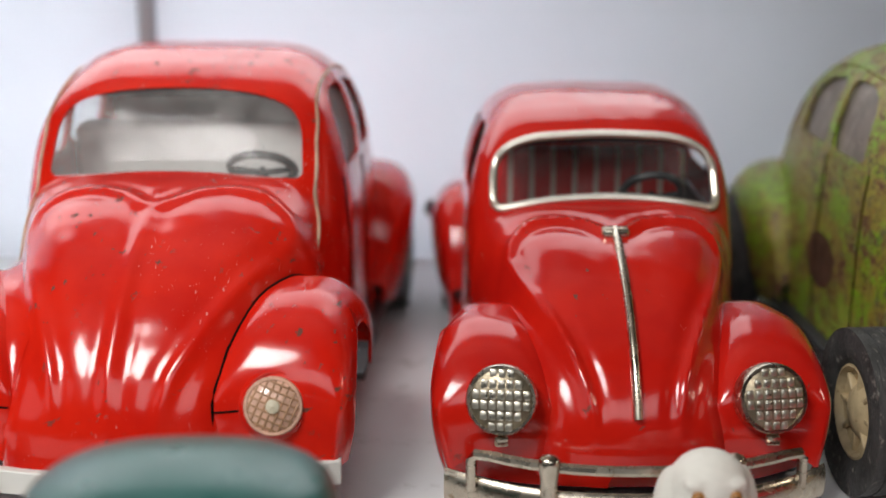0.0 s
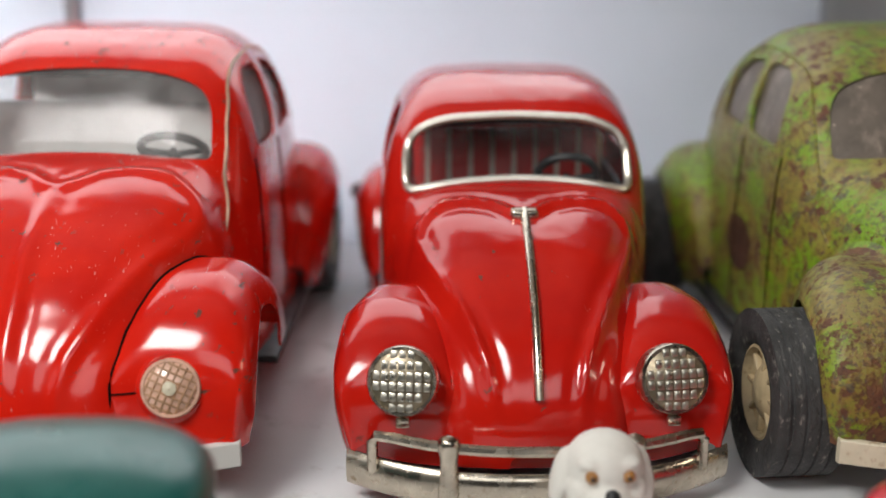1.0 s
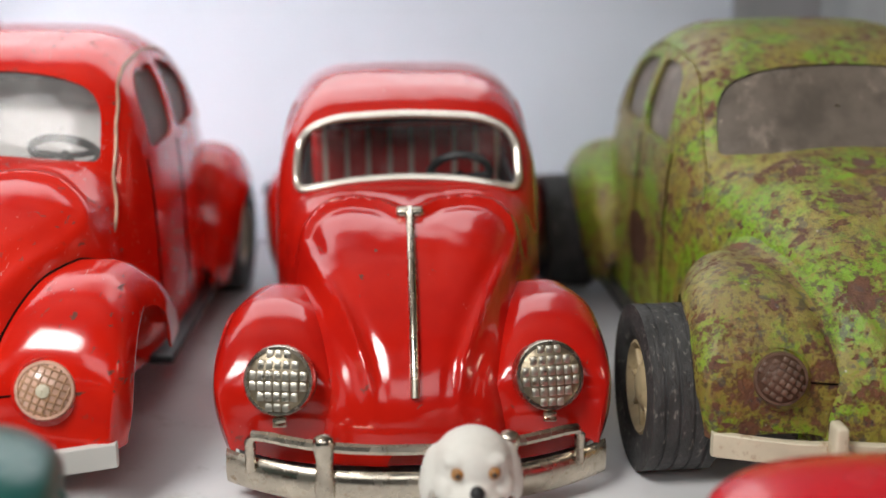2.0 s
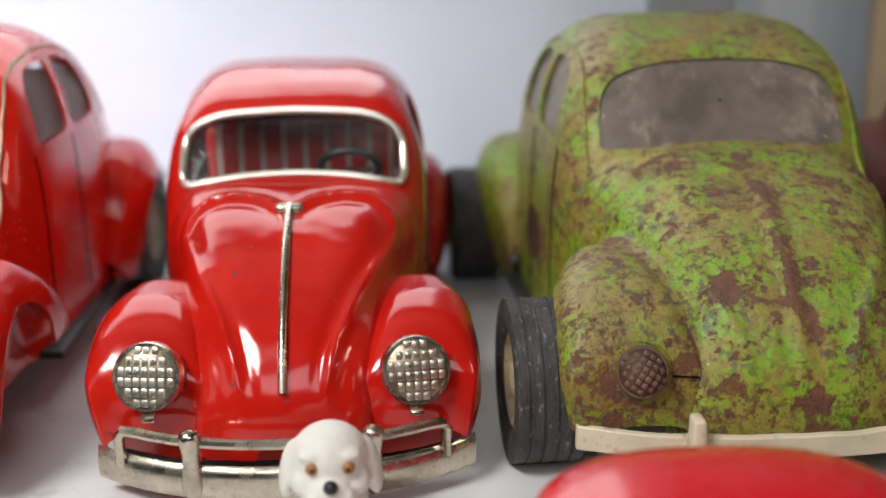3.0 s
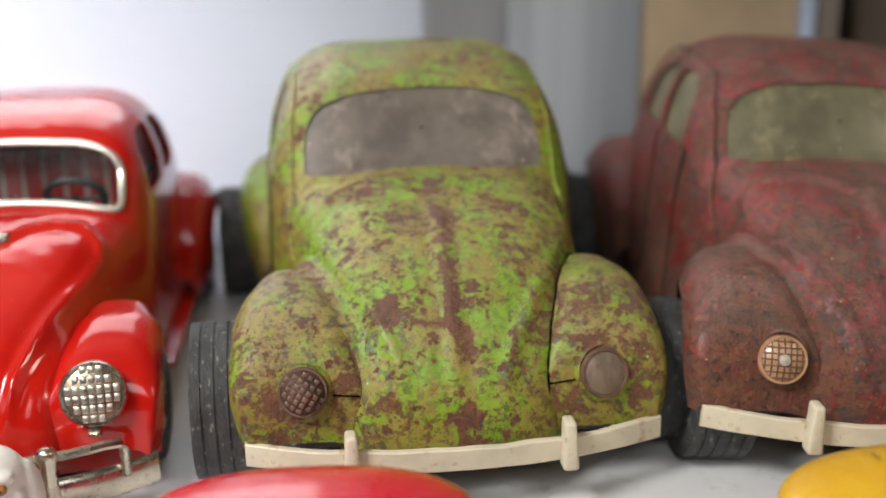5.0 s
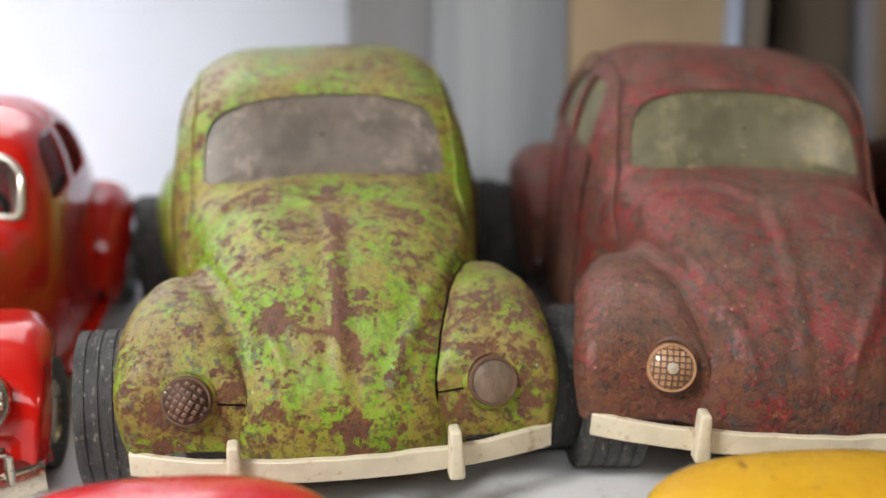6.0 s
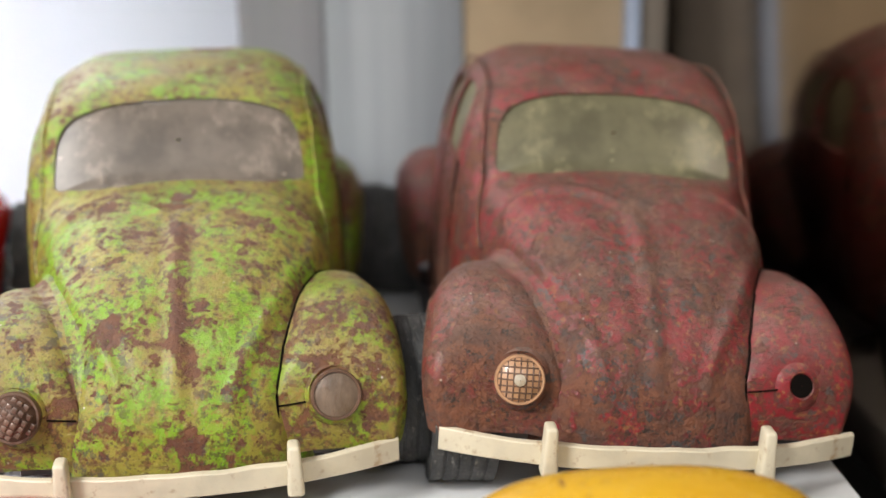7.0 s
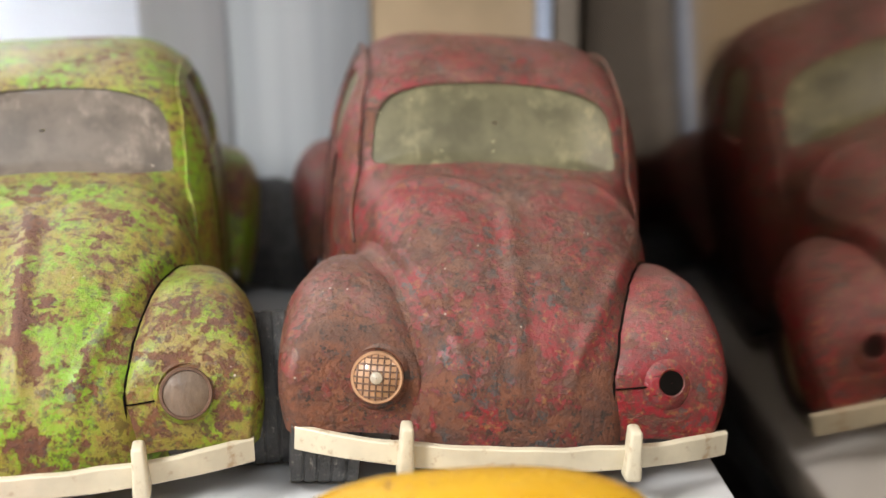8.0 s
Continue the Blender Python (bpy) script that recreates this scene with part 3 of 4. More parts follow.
def fender_mesh(side, top, out, inn, axle, arch, low, lift=1.0, slim=1.0, tuck=0.0, flap=0.0):
    ys, y, y1 = [], top[0][0], top[-1][0]
    while y < y1:
        ys.append(y)
        sl = abs(curve(top, y + 0.0003) - curve(top, y)) / 0.0003
        y += 0.0013 / math.sqrt(1 + sl * sl)
    ys.append(y1)
    rows = []
    for y in ys:
        xo, xi, zt = curve(out, y) * slim, curve(inn, y), 0.010 + (curve(top, y) - 0.010) * lift
        xo *= 1 - tuck * min(1.0, max(0.0, (y - axle) / 0.035))
        cx, w, zm = (xo + xi) / 2, (xo - xi) / 2, shoulder(zt)
        g = arch * arch - (y - axle) ** 2
        zb = max(low, 0.0195 + math.sqrt(g)) if g > 0 else low
        zb = max(zb, low + flap) if y > axle else zb
        pts = [(xi, low + (zm - low) * i / 6) for i in range(6)]
        for i in range(45):
            a = math.pi * i / 44
            c, sn = math.cos(a), math.sin(a)
            pts.append((cx - w * math.copysign(abs(c) ** (2 / 2.8), c), zm + (zt - zm) * abs(sn) ** (2 / 2.8)))
        for i in range(1, 13):
            z = zm + (min(low, zm - 0.001) - zm) * i / 12
            pts.append((xo - 0.0030 * ((zm - z) / 0.018) ** 2, z))
        row = []
        for x, z in pts:
            if x > cx and z < zb:
                z = min(zb, zt)
                x = cx + w * max(0.0, 1 - max(0.0, (z - zm) / (zt - zm)) ** 2.8) ** (1 / 2.8) if z > zm else xo - 0.0030 * ((zm - z) / 0.018) ** 2
            dent = 0.0005 * noise.noise(Vector((x * side * 60, y * 60, z * 60)))
            row.append((x * side + dent, y + dent, z + (dent if z > zb + 0.001 else 0)))
        rows.append(row)
    return bake(grid(rows), [("SOLIDIFY", {"t": 0.0009, "offset": -1 if side > 0 else 1})])


def scaled(bm, k):
    if k:
        s = Matrix.Diagonal((*k, 1))
        bm.transform(s)
    return bm


def pane_rows(outline_box, solve, nx=20, nz=8):
    (a0, a1), (b0, b1) = outline_box
    return [[solve(a0 + (a1 - a0) * i / nx, b0 + (b1 - b0) * j / nz) for i in range(nx + 1)] for j in range(nz + 1)]


def wheel(parent, m, tyre_mat, hub_mat, radius=0.0198, width=0.017, name="wheel"):
    """m carries the wheel: its axis is x, outer face towards +x."""
    hub_r = radius * 0.58
    ob = part(name, lathe([(0.0001, -width * 0.3), (hub_r, -width * 0.3), (hub_r, width * 0.40), (hub_r * 0.93, width * 0.42), (hub_r * 0.86, width * 0.30),
                           (hub_r * 0.62, width * 0.24), (hub_r * 0.5, width * 0.34), (hub_r * 0.22, width * 0.42), (0.0001, width * 0.43)], m), hub_mat, parent)
    pr = [(hub_r * 0.98, -width * 0.44), (radius * 0.82, -width * 0.5), (radius * 0.94, -width * 0.47)]
    for i in range(5):
        a = -width * 0.40 + width * 0.8 * i / 4
        pr += [(radius, a - width * 0.075), (radius, a + width * 0.075)]
        if i < 4:
            pr += [(radius * 0.982, a + width * 0.085), (radius * 0.982, a + width * 0.115)]
    pr += [(radius * 0.94, width * 0.47), (radius * 0.82, width * 0.5), (hub_r * 1.08, width * 0.46), (hub_r * 0.98, width * 0.40)]
    part("tyre", lathe(pr, m, 56), tyre_mat, ob, "worn black rubber tyre")
    if radius > 0.015:
        for i in range(8):
            rib = boxed(width * 0.22, width * 0.36, hub_r * 0.45, hub_r * 0.86, -hub_r * 0.05, hub_r * 0.05, bev=hub_r * 0.03)
            rib.transform(m @ Matrix.Rotation(2 * math.pi * i / 8, 4, "X"))
            part("hub_rib", rib, hub_mat, ob)
    return ob


def headlight(parent, m, r, bezel_mat, lens_mat, bar_mat, bars=5, centre=None, label="", blocks=None, bulge=0.0022):
    """Front lamp that faces -y in its own frame."""
    face = m @ pose(0, 0, 0, 0, 0, -90)
    ob = part("headlight", lathe([(r * 1.0, -0.004), (r * 1.0, 0.0002), (r * 0.96, 0.0008), (r * 0.88, 0.0008), (r * 0.85, 0.0003), (r * 0.85, -0.002)], face), bezel_mat, parent, label)
    dome = [(0.0001, bulge)] + [(r * 0.93 * k / 8, bulge - (bulge - 0.0002) * (k / 8) ** 2.4) for k in range(1, 9)]
    part("lens", lathe(dome[::-1], face), lens_mat, ob)
    if bars:
        bm = bmesh.new()
        for k in range(bars):
            o = (-1 + 2 * (k + 0.5) / bars) * r * 0.86
            h = math.sqrt(max(0.0, (r * 0.85) ** 2 - o * o))
            for turn in (0, 1):
                pts = []
                for i in range(9):
                    q = -h + 2 * h * i / 8
                    d = bulge + 0.00005 - (bulge - 0.0002) * (math.hypot(o, q) / (r * 0.93)) ** 2.4
                    pts.append((o, -d, q) if turn else (q, -d, o))
                t = tube(pts, r * 0.035, 6)
                me = bpy.data.meshes.new("t")
                t.to_mesh(me)
                t.free()
                bm.from_mesh(me)
                bpy.data.meshes.remove(me)
        bm.transform(m)
        tagged(part("lens_grid", bm, bar_mat, ob), kind="stuff")
    if blocks:
        px, pz, fill = blocks
        bm = bmesh.new()
        for i in range(-4, 5):
            for j in range(-4, 4):
                cx, cz = i * r * px, (j + 0.5) * r * pz
                if math.hypot(abs(cx) + r * px * 0.3, abs(cz) + r * pz * 0.3) > r * 0.90:
                    continue
                d = bulge - (bulge - 0.0002) * (math.hypot(cx, cz) / (r * 0.93)) ** 2.4
                box(bm, cx - r * px * fill / 2, cx + r * px * fill / 2, -d - 0.0003, -d + 0.0009, cz - r * pz * fill / 2, cz + r * pz * fill / 2, bev=r * 0.040, seg=2)
        bm.transform(m)
        tagged(part("lens_relief", bm, bar_mat if bars == 0 else bezel_mat, ob), kind="stuff")
    if centre:
        part("bulb", lathe([(r * 0.26, 0.0018), (r * 0.22, 0.0027), (0.0001, 0.0031)], face), centre, ob)
    return ob


def fender_y(x, z, lo=0.0115, hi=0.040):
    for _ in range(30):
        mid = (lo + hi) / 2
        lo, hi = (mid, hi) if fender_z(x, mid) < z else (lo, mid)
    return lo


def hood_seam(car, k, wobble, slims, tuck):
    """Dark open joint between hood and front fender."""
    s, pts = 1, []
    for y in np.linspace(0.0135, 0.066, 40):
        f = wider(y)
        for x in np.linspace(0.018, (curve(HALF, y) - 0.0002) * f, 60):
            if skin_z(x / f, y) < fender_z(x, y, slims[1], tuck):
                break
        pts.append((x + wobble * noise.noise(Vector((y * 260, 3.0, 0))), y - 0.0003, max(skin_z(x / f, y), fender_z(x, y, slims[1], tuck)) + 0.00005))
    a = pts[0]
    pts = [(a[0] + 0.0006, a[1] - 0.0026, 0.0175), (a[0] + 0.0002, a[1] - 0.0020, 0.0240)] + pts
    part("hood_joint", scaled(tube(pts, 0.00032, 6), k), SEAM, car, "dark open joint beside the hood")


def hood_fillet(car, k, slim, tuck, paint):
    """Soft pressed valley where the hood runs into the closed fender."""
    rows = []
    for y in np.linspace(0.0150, 0.064, 44):
        x = 0.0
        for x in np.linspace(0.018, curve(HALF, y) - 0.0002, 120):
            if skin_z(x, y) < fender_z(x, y, slim, tuck):
                break
        d = 0.0058 * min(1.0, (y - 0.0140) / 0.008) * min(1.0, (0.0660 - y) / 0.012)
        xa, xc = x - d * 0.7, min(x + d, curve(FOUT, y) * slim * 0.55 + curve(FIN, y) * 0.45)
        a, b, c = Vector((-xa, y, skin_z(xa, y) - 0.0002)), Vector((-x, y, skin_z(x, y))), Vector((-xc, y, fender_z(xc, y, slim, tuck) - 0.0002))
        b = b.lerp((a + c) / 2, 0.15)
        rows.append([a * (1 - t) ** 2 + b * 2 * t * (1 - t) + c * t * t for t in np.linspace(0, 1, 13)])
    bm = grid(rows)
    for i, f in enumerate(bm.faces):
        f.material_index = 0 if i % 12 < 6 else 1
    part("fender_valley", scaled(bm, k), paint, car)


def toy_car(m, label, paint, glass, k, style, bumper_mat, hub_mat, lamps, wheels, interior, rail_mat=None, fender_paint=None, slims=(1.0, 1.0), tuck=0.12, flap=0.0):
    car = thing("toy_car", m, label, "toy car", "row of toy cars on the shelf")
    cut = bmesh.new()
    prism(cut, WINDSHIELD if style == "ridge" else WINDSHIELD_ARCHED, "y", 0.060, 0.101)
    prism(cut, REAR, "y", 0.160, 0.230)
    for s in (-1, 1):
        prism(cut, SIDE_FRONT, "x", *sorted((s * 0.030, s * 0.060)))
        prism(cut, SIDE_REAR, "x", *sorted((s * 0.030, s * 0.060)))
    S = Matrix.Diagonal((*k, 1))
    me = bake(grid(shell_rows(style)), [("SOLIDIFY", {"t": 0.0010, "offset": 1}), ("BOOLEAN", {})], cut)
    me.transform(S)
    part("body", me, paint, car, angle=35)
    for s in (-1, 1):
        f = fender_mesh(s, FTOP, FOUT, FIN, 0.040, 0.0225, 0.0165 if style == "ridge" else 0.0095, *((1.0, slims[0 if s < 0 else 1], tuck, flap) if style == "ridge" else (0.93, 0.975, 0.16)))
        f.transform(S)
        part("front_fender", f, (fender_paint or (paint, paint))[0 if s < 0 else 1], car)
        f = fender_mesh(s, RTOP, ROUT, RIN, 0.178, 0.0225, 0.010)
        f.transform(S)
        part("rear_fender", f, paint, car)
        part("running_board", scaled(boxed(*sorted((s * 0.040, s * 0.0505)), 0.078, 0.150, 0.011, 0.0135, bev=0.0006), k), BLACK if style == "ridge" else paint, car)
    outline = WINDSHIELD if style == "ridge" else WINDSHIELD_ARCHED
    ring = []
    for f in (0.02, 0.35, 0.7, 0.9, 1.012):
        ring.append([(p.x * f, skin_y(min(abs(p.x * f), 0.0332), 0.081 + (p.y - 0.081) * f, 0.062) + 0.0013, 0.081 + (p.y - 0.081) * f) for p in outline])
    pane = grid(ring, closed=True)
    part("windshield", scaled(pane, k), glass, car).visible_shadow = False
    for s in (-1, 1):
        for y0, y1 in ((0.0935, 0.1195), (0.122, 0.149)):
            side_pane = grid(pane_rows(((y0, y1), (0.0680, 0.0900)), lambda y, z: (s * (skin_x(y, min(z, curve(TOP, y) - 0.002)) - 0.0015), y, z), 10, 8))
            part("side_window", scaled(side_pane, k), glass, car).visible_shadow = False
    part("floor_pan", scaled(boxed(-0.040, 0.040, 0.020, 0.195, 0.0125, 0.0145), k), STEEL, car)
    axles = ((0.040, -1), (0.040, 1), (0.178, -1), (0.178, 1))
    for (y, s), w in zip(axles, wheels):
        x, z, toe, camber = w[:4]
        place = pose(s * x, y * k[1] + (w[4] if len(w) > 4 else 0.0), z, 0, 0, 0 if s > 0 else 180) @ pose(0, 0, 0, 0, camber, toe)
        wheel(car, place, RUBBER, hub_mat, *((w[5] if len(w) > 5 else 0.0198, 0.0175) if style == "ridge" else (0.0150, 0.008)))
    for s in (-1, 1):
        hp = pose(s * (lamps["x"] - (lamps.get("inset", 0.0) if s < 0 else 0.0)), lamps["y"], lamps["z"], -20, 0, s * 7)
        kind = lamps["kind"][0 if s < 0 else 1]
        if kind == "chrome":
            headlight(car, hp, lamps["r"], CHROME, BRONZE, LENS_METAL, 0, blocks=(0.235, 0.290, 0.88))
        elif kind == "rust":
            headlight(car, hp @ pose(0, 0, 0, 0, 32, 0), lamps["r"], LAMP_RUST, RUST, LAMP_RUST, 0, label="domed rusted headlight", blocks=(0.26, 0.26, 0.86), bulge=0.0040)
        elif kind == "flat":
            headlight(car, hp, lamps["r"], LAMP_RUST, LAMP_GREY, RUST, 0, label="rusted headlight with a worn flat lens", bulge=0.0012)
        elif kind == "amber":
            headlight(car, hp, lamps["r"], AMBER, AMBER, LAMP_RUST, 7, LENS_BULB, "amber plastic headlight")
        elif kind == "pink":
            headlight(car, hp @ pose(0, 0, 0, 0, 25, 0), lamps["r"], PINK, PINK, AMBER, 7, CREAM, "faded clear plastic headlight")
        elif kind == "hole":
            part("headlight_hole", lathe([(0.0001, -0.0003), (0.0030, -0.0003), (0.0030, -0.004)], hp @ pose(0, 0, 0, 0, 0, -90), 20), SEAM, car, "empty black headlight hole")
            part("lamp_socket", lathe([(0.0029, -0.0006), (0.0034, -0.0002), (0.0048, -0.0004), (0.0064, -0.0016), (0.0082, -0.0042)], hp @ pose(0, 0, 0, 0, 0, -90), 28), (fender_paint or (paint, paint))[1], car)
    interior(car, k)
    if style == "ridge":
        for s in (-1, 1):
            hp = pose(s * (lamps["x"] - (lamps.get("inset", 0.0) if s < 0 else 0.0)), lamps["y"] + 0.0012, lamps["z"], -20, 0, s * 7) @ pose(0, 0, 0, 0, 0, -90)
            r = lamps["r"]
            if lamps["kind"][0 if s < 0 else 1] != "hole":
                part("lamp_cowl", lathe([(r * 0.98, 0.0002), (r * 1.06, 0.0006), (r * 1.18, -0.0002), (r * 1.40, -0.0028), (r * 1.5, -0.006)], hp), (fender_paint or (paint, paint))[0 if s < 0 else 1], car)
            slot = [(s * x, fender_y(x, 0.0300 + (x - 0.026) * 0.12) - 0.0001, 0.0300 + (x - 0.026) * 0.12) for x in np.linspace(0.0240, 0.0345, 11)]
            if lamps["kind"][0 if s < 0 else 1] != "amber":
                part("lamp_slot", tube(slot, 0.00022, 6), SEAM, car)
            rail = [(0.0640, 0.0490), (0.0700, 0.0545), (0.0800, 0.0690), (0.0870, 0.0800), (0.0940, 0.0875), (0.1050, 0.0915), (0.1200, 0.0930), (0.1360, 0.0915), (0.1500, 0.0850), (0.1590, 0.0750), (0.1650, 0.0640)]
            ys = np.linspace(0.0640, 0.165, 52)
            part("drip_rail", tube([(s * (skin_x(y, curve(rail, y)) + 0.0002), y, curve(rail, y)) for y in ys], 0.0005, 6), rail_mat, car)
            for y0 in (0.0905, 0.1205):
                part("door_joint", tube([(s * (skin_x(y0, z) + 0.00005), y0, z) for z in np.linspace(0.018, 0.067, 20)], 0.0003, 6), SEAM, car)
        hood_seam(car, k, 0.0004, slims, tuck)
        hood_fillet(car, k, slims[0], tuck, [paint, (fender_paint or (paint, paint))[0]])
    return car


def steering_wheel(car, k, x, y, z, mat, r=0.0075, lean=38):
    base = pose(x, y, z, lean, 0, 0)
    ring = tube([base @ Vector((r * math.cos(a), 0, r * math.sin(a))) for a in np.linspace(0, 2 * math.pi, 33)[:-1]], 0.0012, 8, closed=True)
    ob = part("steering_wheel", ring, mat, car, "black plastic steering wheel")
    bm = tube([base @ Vector((-r, 0, 0)), base @ Vector((0, -0.001, -0.0006)), base @ Vector((r, 0, 0))], 0.0009, 8)
    part("spoke", bm, mat, ob)
    part("spoke", tube([base @ Vector((0, 0, 0)), base @ Vector((0, 0, -r))], 0.0009, 8), mat, ob)
    part("column", tube([base @ Vector((0, 0, 0)), base @ Vector((0, -0.018, 0))], 0.0012, 8), mat, ob)


def white_bumper(car, z, top, half=0.053):
    """Moulded bumper bar with two upright horns."""
    rows = []
    for i in range(41):
        x = -half + 2 * half * i / 40
        y = 0.0010 + 0.0105 * (abs(x) / half) ** 2.2
        w = 0.00035 * noise.noise(Vector((x * 120, z * 40, 0.3)))
        rows.append([(x, y + d + w, z + e + (w if e > 0 else -w) * 0.8) for d, e in ((0.0003, -0.0029), (0, -0.0026), (-0.0001, 0), (0, 0.0026), (0.0003, 0.0029), (0.0019, 0.0029), (0.0021, 0), (0.0019, -0.0029))])
    bm = grid(rows, closed=True)
    bmesh.ops.holes_fill(bm, edges=bm.edges)
    bar = part("bumper", bm, top, car, "moulded plastic bumper with chipped edges", angle=30)
    for s in (-1, 1):
        h = boxed(s * 0.027 - 0.0017, s * 0.027 + 0.0017, -0.0010, 0.0042, z - 0.0042, z + 0.0085, bev=0.0009, seg=3)
        for v in h.verts:
            t = (v.co.z - z + 0.0042) / 0.0127
            v.co.x = s * 0.027 + (v.co.x - s * 0.027) * (1.25 - 0.40 * t) + 0.0003 * noise.noise(Vector((v.co.z * 300, s, z)))
            v.co.y += 0.0012 * t * t
        part("bumper_horn", h, top, bar)


def dusty_inside(car, k):
    part("cabin_lining", scaled(boxed(-0.040, 0.040, 0.100, 0.150, 0.016, 0.066, bev=0.004), k), BROWN, car)


def white_inside(car, k):
    part("seat", scaled(boxed(-0.036, 0.036, 0.102, 0.112, 0.020, 0.079, bev=0.003, seg=3), k), SEAT_WHITE, car, "white vinyl front seat")
    part("rear_seat", scaled(boxed(-0.040, 0.040, 0.152, 0.160, 0.020, 0.0810, bev=0.003, seg=3), k), SEAT_WHITE, car)
    part("dashboard", scaled(boxed(-0.034, 0.034, 0.072, 0.084, 0.050, 0.064, bev=0.002), k), SEAT_WHITE, car)
    # dark slab puts the shade under the roof into colour
    part("roof_shade_slab", scaled(boxed(-0.034, 0.034, 0.1020, 0.150, 0.0870, 0.0900, bev=0.001), k), STEEL, car, "dark grey slab standing in for the shade under the roof")
    steering_wheel(car, k, 0.0215, 0.0905, 0.0690, BLACK, 0.0090, 52)


def striped_inside(car, k):
    part("seat", scaled(boxed(-0.034, 0.034, 0.112, 0.120, 0.020, 0.0795, bev=0.003, seg=3), k), STRIPES, car, "red seat printed with pale stripes")
    part("dashboard", scaled(boxed(-0.034, 0.034, 0.072, 0.084, 0.050, 0.064, bev=0.002), k), BLACK, car)
    # black sheets added to make the cabin's sides dark, as in shade
    for s in (-1, 1):
        part("side_shade_sheet", scaled(boxed(*sorted((s * 0.036, s * 0.0375)), 0.095, 0.150, 0.020, 0.066), k), BLACK, car)
    # black slab stands in for roof shade above the seat
    part("roof_shade_slab", scaled(boxed(-0.034, 0.034, 0.0985, 0.150, 0.0850, 0.0885, bev=0.001), k), BLACK, car, "black slab standing in for the shade under the roof")
    steering_wheel(car, k, 0.0150, 0.0880, 0.0605, BLACK, 0.0085)


ONE = (1, 1, 1)

left_car = toy_car(pose(-0.0762, 0.2785, 0, 0, 0, -3.0), "bright red pressed-steel toy car with chipped glossy paint and white cabin", RED_A, GLASS_HAZY, ONE, "ridge",
                   WHITE_PLASTIC, CREAM, {"x": 0.038, "y": 0.0120, "z": 0.032, "r": 0.0068, "kind": ("pink", "pink")},
                   [(0.030, 0.0198, 0, 0), (0.030, 0.0198, 0, 0), (0.046, 0.0198, 0, 0), (0.046, 0.0198, 0, 0)], white_inside, RAW_EDGE, None, (0.95, 0.95), -0.09, 0.007)
white_bumper(left_car, 0.0160, WHITE_PLASTIC)

green_car = toy_car(pose(0.1685, 0.2795, 0, 0, 0, 3.5), "green pressed-steel toy car, paint flaking to brown rust", GREEN, GLASS_TAUPE, ONE, "ridge",
                    CREAM, HUB, {"x": 0.038, "y": 0.0120, "z": 0.032, "r": 0.0063, "kind": ("rust", "flat")},
                    [(0.0580, 0.0207, 0, 0, -0.004, 0.0207), (0.0575, 0.0198, 0, 0), (0.0575, 0.0198, 0, 0), (0.0575, 0.0198, 0, 0)], dusty_inside, GREEN, (GREEN_WORN, GREEN_WORN), (0.955, 0.955))
white_bumper(green_car, 0.0160, CREAM)

patch_rows = []
for i in range(9):
    rr = math.sin(math.pi * (i + 0.15) / 8.3)
    zz = 0.0350 + 0.0085 * math.cos(math.pi * i / 8)
    patch_rows.append([(-(skin_x(y, zz) + 0.0002), y, zz) for y in np.linspace(0.116 - 0.011 * abs(rr), 0.116 + 0.011 * abs(rr), 12)])
part("rust_patch", grid(patch_rows), RUST, green_car, "bare dark rust patch on the door")

maroon_car = toy_car(pose(0.2822, 0.2800, 0.0000, 0, 4.3, 0), "dull maroon toy car under rust and dust, one headlight missing", MAROON, GLASS_OLIVE, (1.0, 1.0, 0.975), "ridge",
                     CREAM, HUB, {"x": 0.0375, "inset": 0.0035, "y": 0.0120, "z": 0.032, "r": 0.0063, "kind": ("amber", "hole")},
                     [(0.0455, 0.0157, 0, 0, -0.0075), (0.0410, 0.0190, 0, 0), (0.0560, 0.0150, 0, 0), (0.0480, 0.0190, 0, 0)], dusty_inside, MAROON_RUSTY, (MAROON_RUSTY, MAROON_BARE), (0.97, 0.905))
white_bumper(maroon_car, 0.0160, CREAM)

KM = (0.83, 0.95, 0.872)
mid_car = toy_car(pose(0.0460, 0.2850, 0, 0, 0, 0.9), "glossy deep red tinplate toy car with nickel bumper and striped seats", RED_B, GLASS_CLEAR, KM, "trim",
                  CHROME, CHROME, {"x": 0.0315, "y": 0.0100, "z": 0.0310, "r": 0.0083, "kind": ("chrome", "chrome")},
                  [(0.040, 0.0150, 0, 0)] * 4, striped_inside)

# windshield frame, centre trim and bumper of the tinplate car
frame_pts = [(p.x, skin_y(p.x, p.y, 0.060) - 0.0002, p.y) for p in WINDSHIELD_ARCHED]
part("windshield_frame", scaled(tube(frame_pts, 0.0014, 8, closed=True), KM), FRAME_METAL, mid_car, "nickel windshield frame")
trim = [(0, y - 0.0005, curve(TOP, y) + 0.0008) for y in np.linspace(0.0085, 0.058, 40)]
strip = part("hood_trim", scaled(tube(trim, 0.00135, 10), KM), CHROME, mid_car, "nickel strip along the hood")
orn = boxed(-0.0044, 0.0044, 0.0548, 0.0592, 0.0652, 0.0690, bev=0.0013, seg=3)
part("hood_badge", scaled(orn, KM), CHROME, strip)


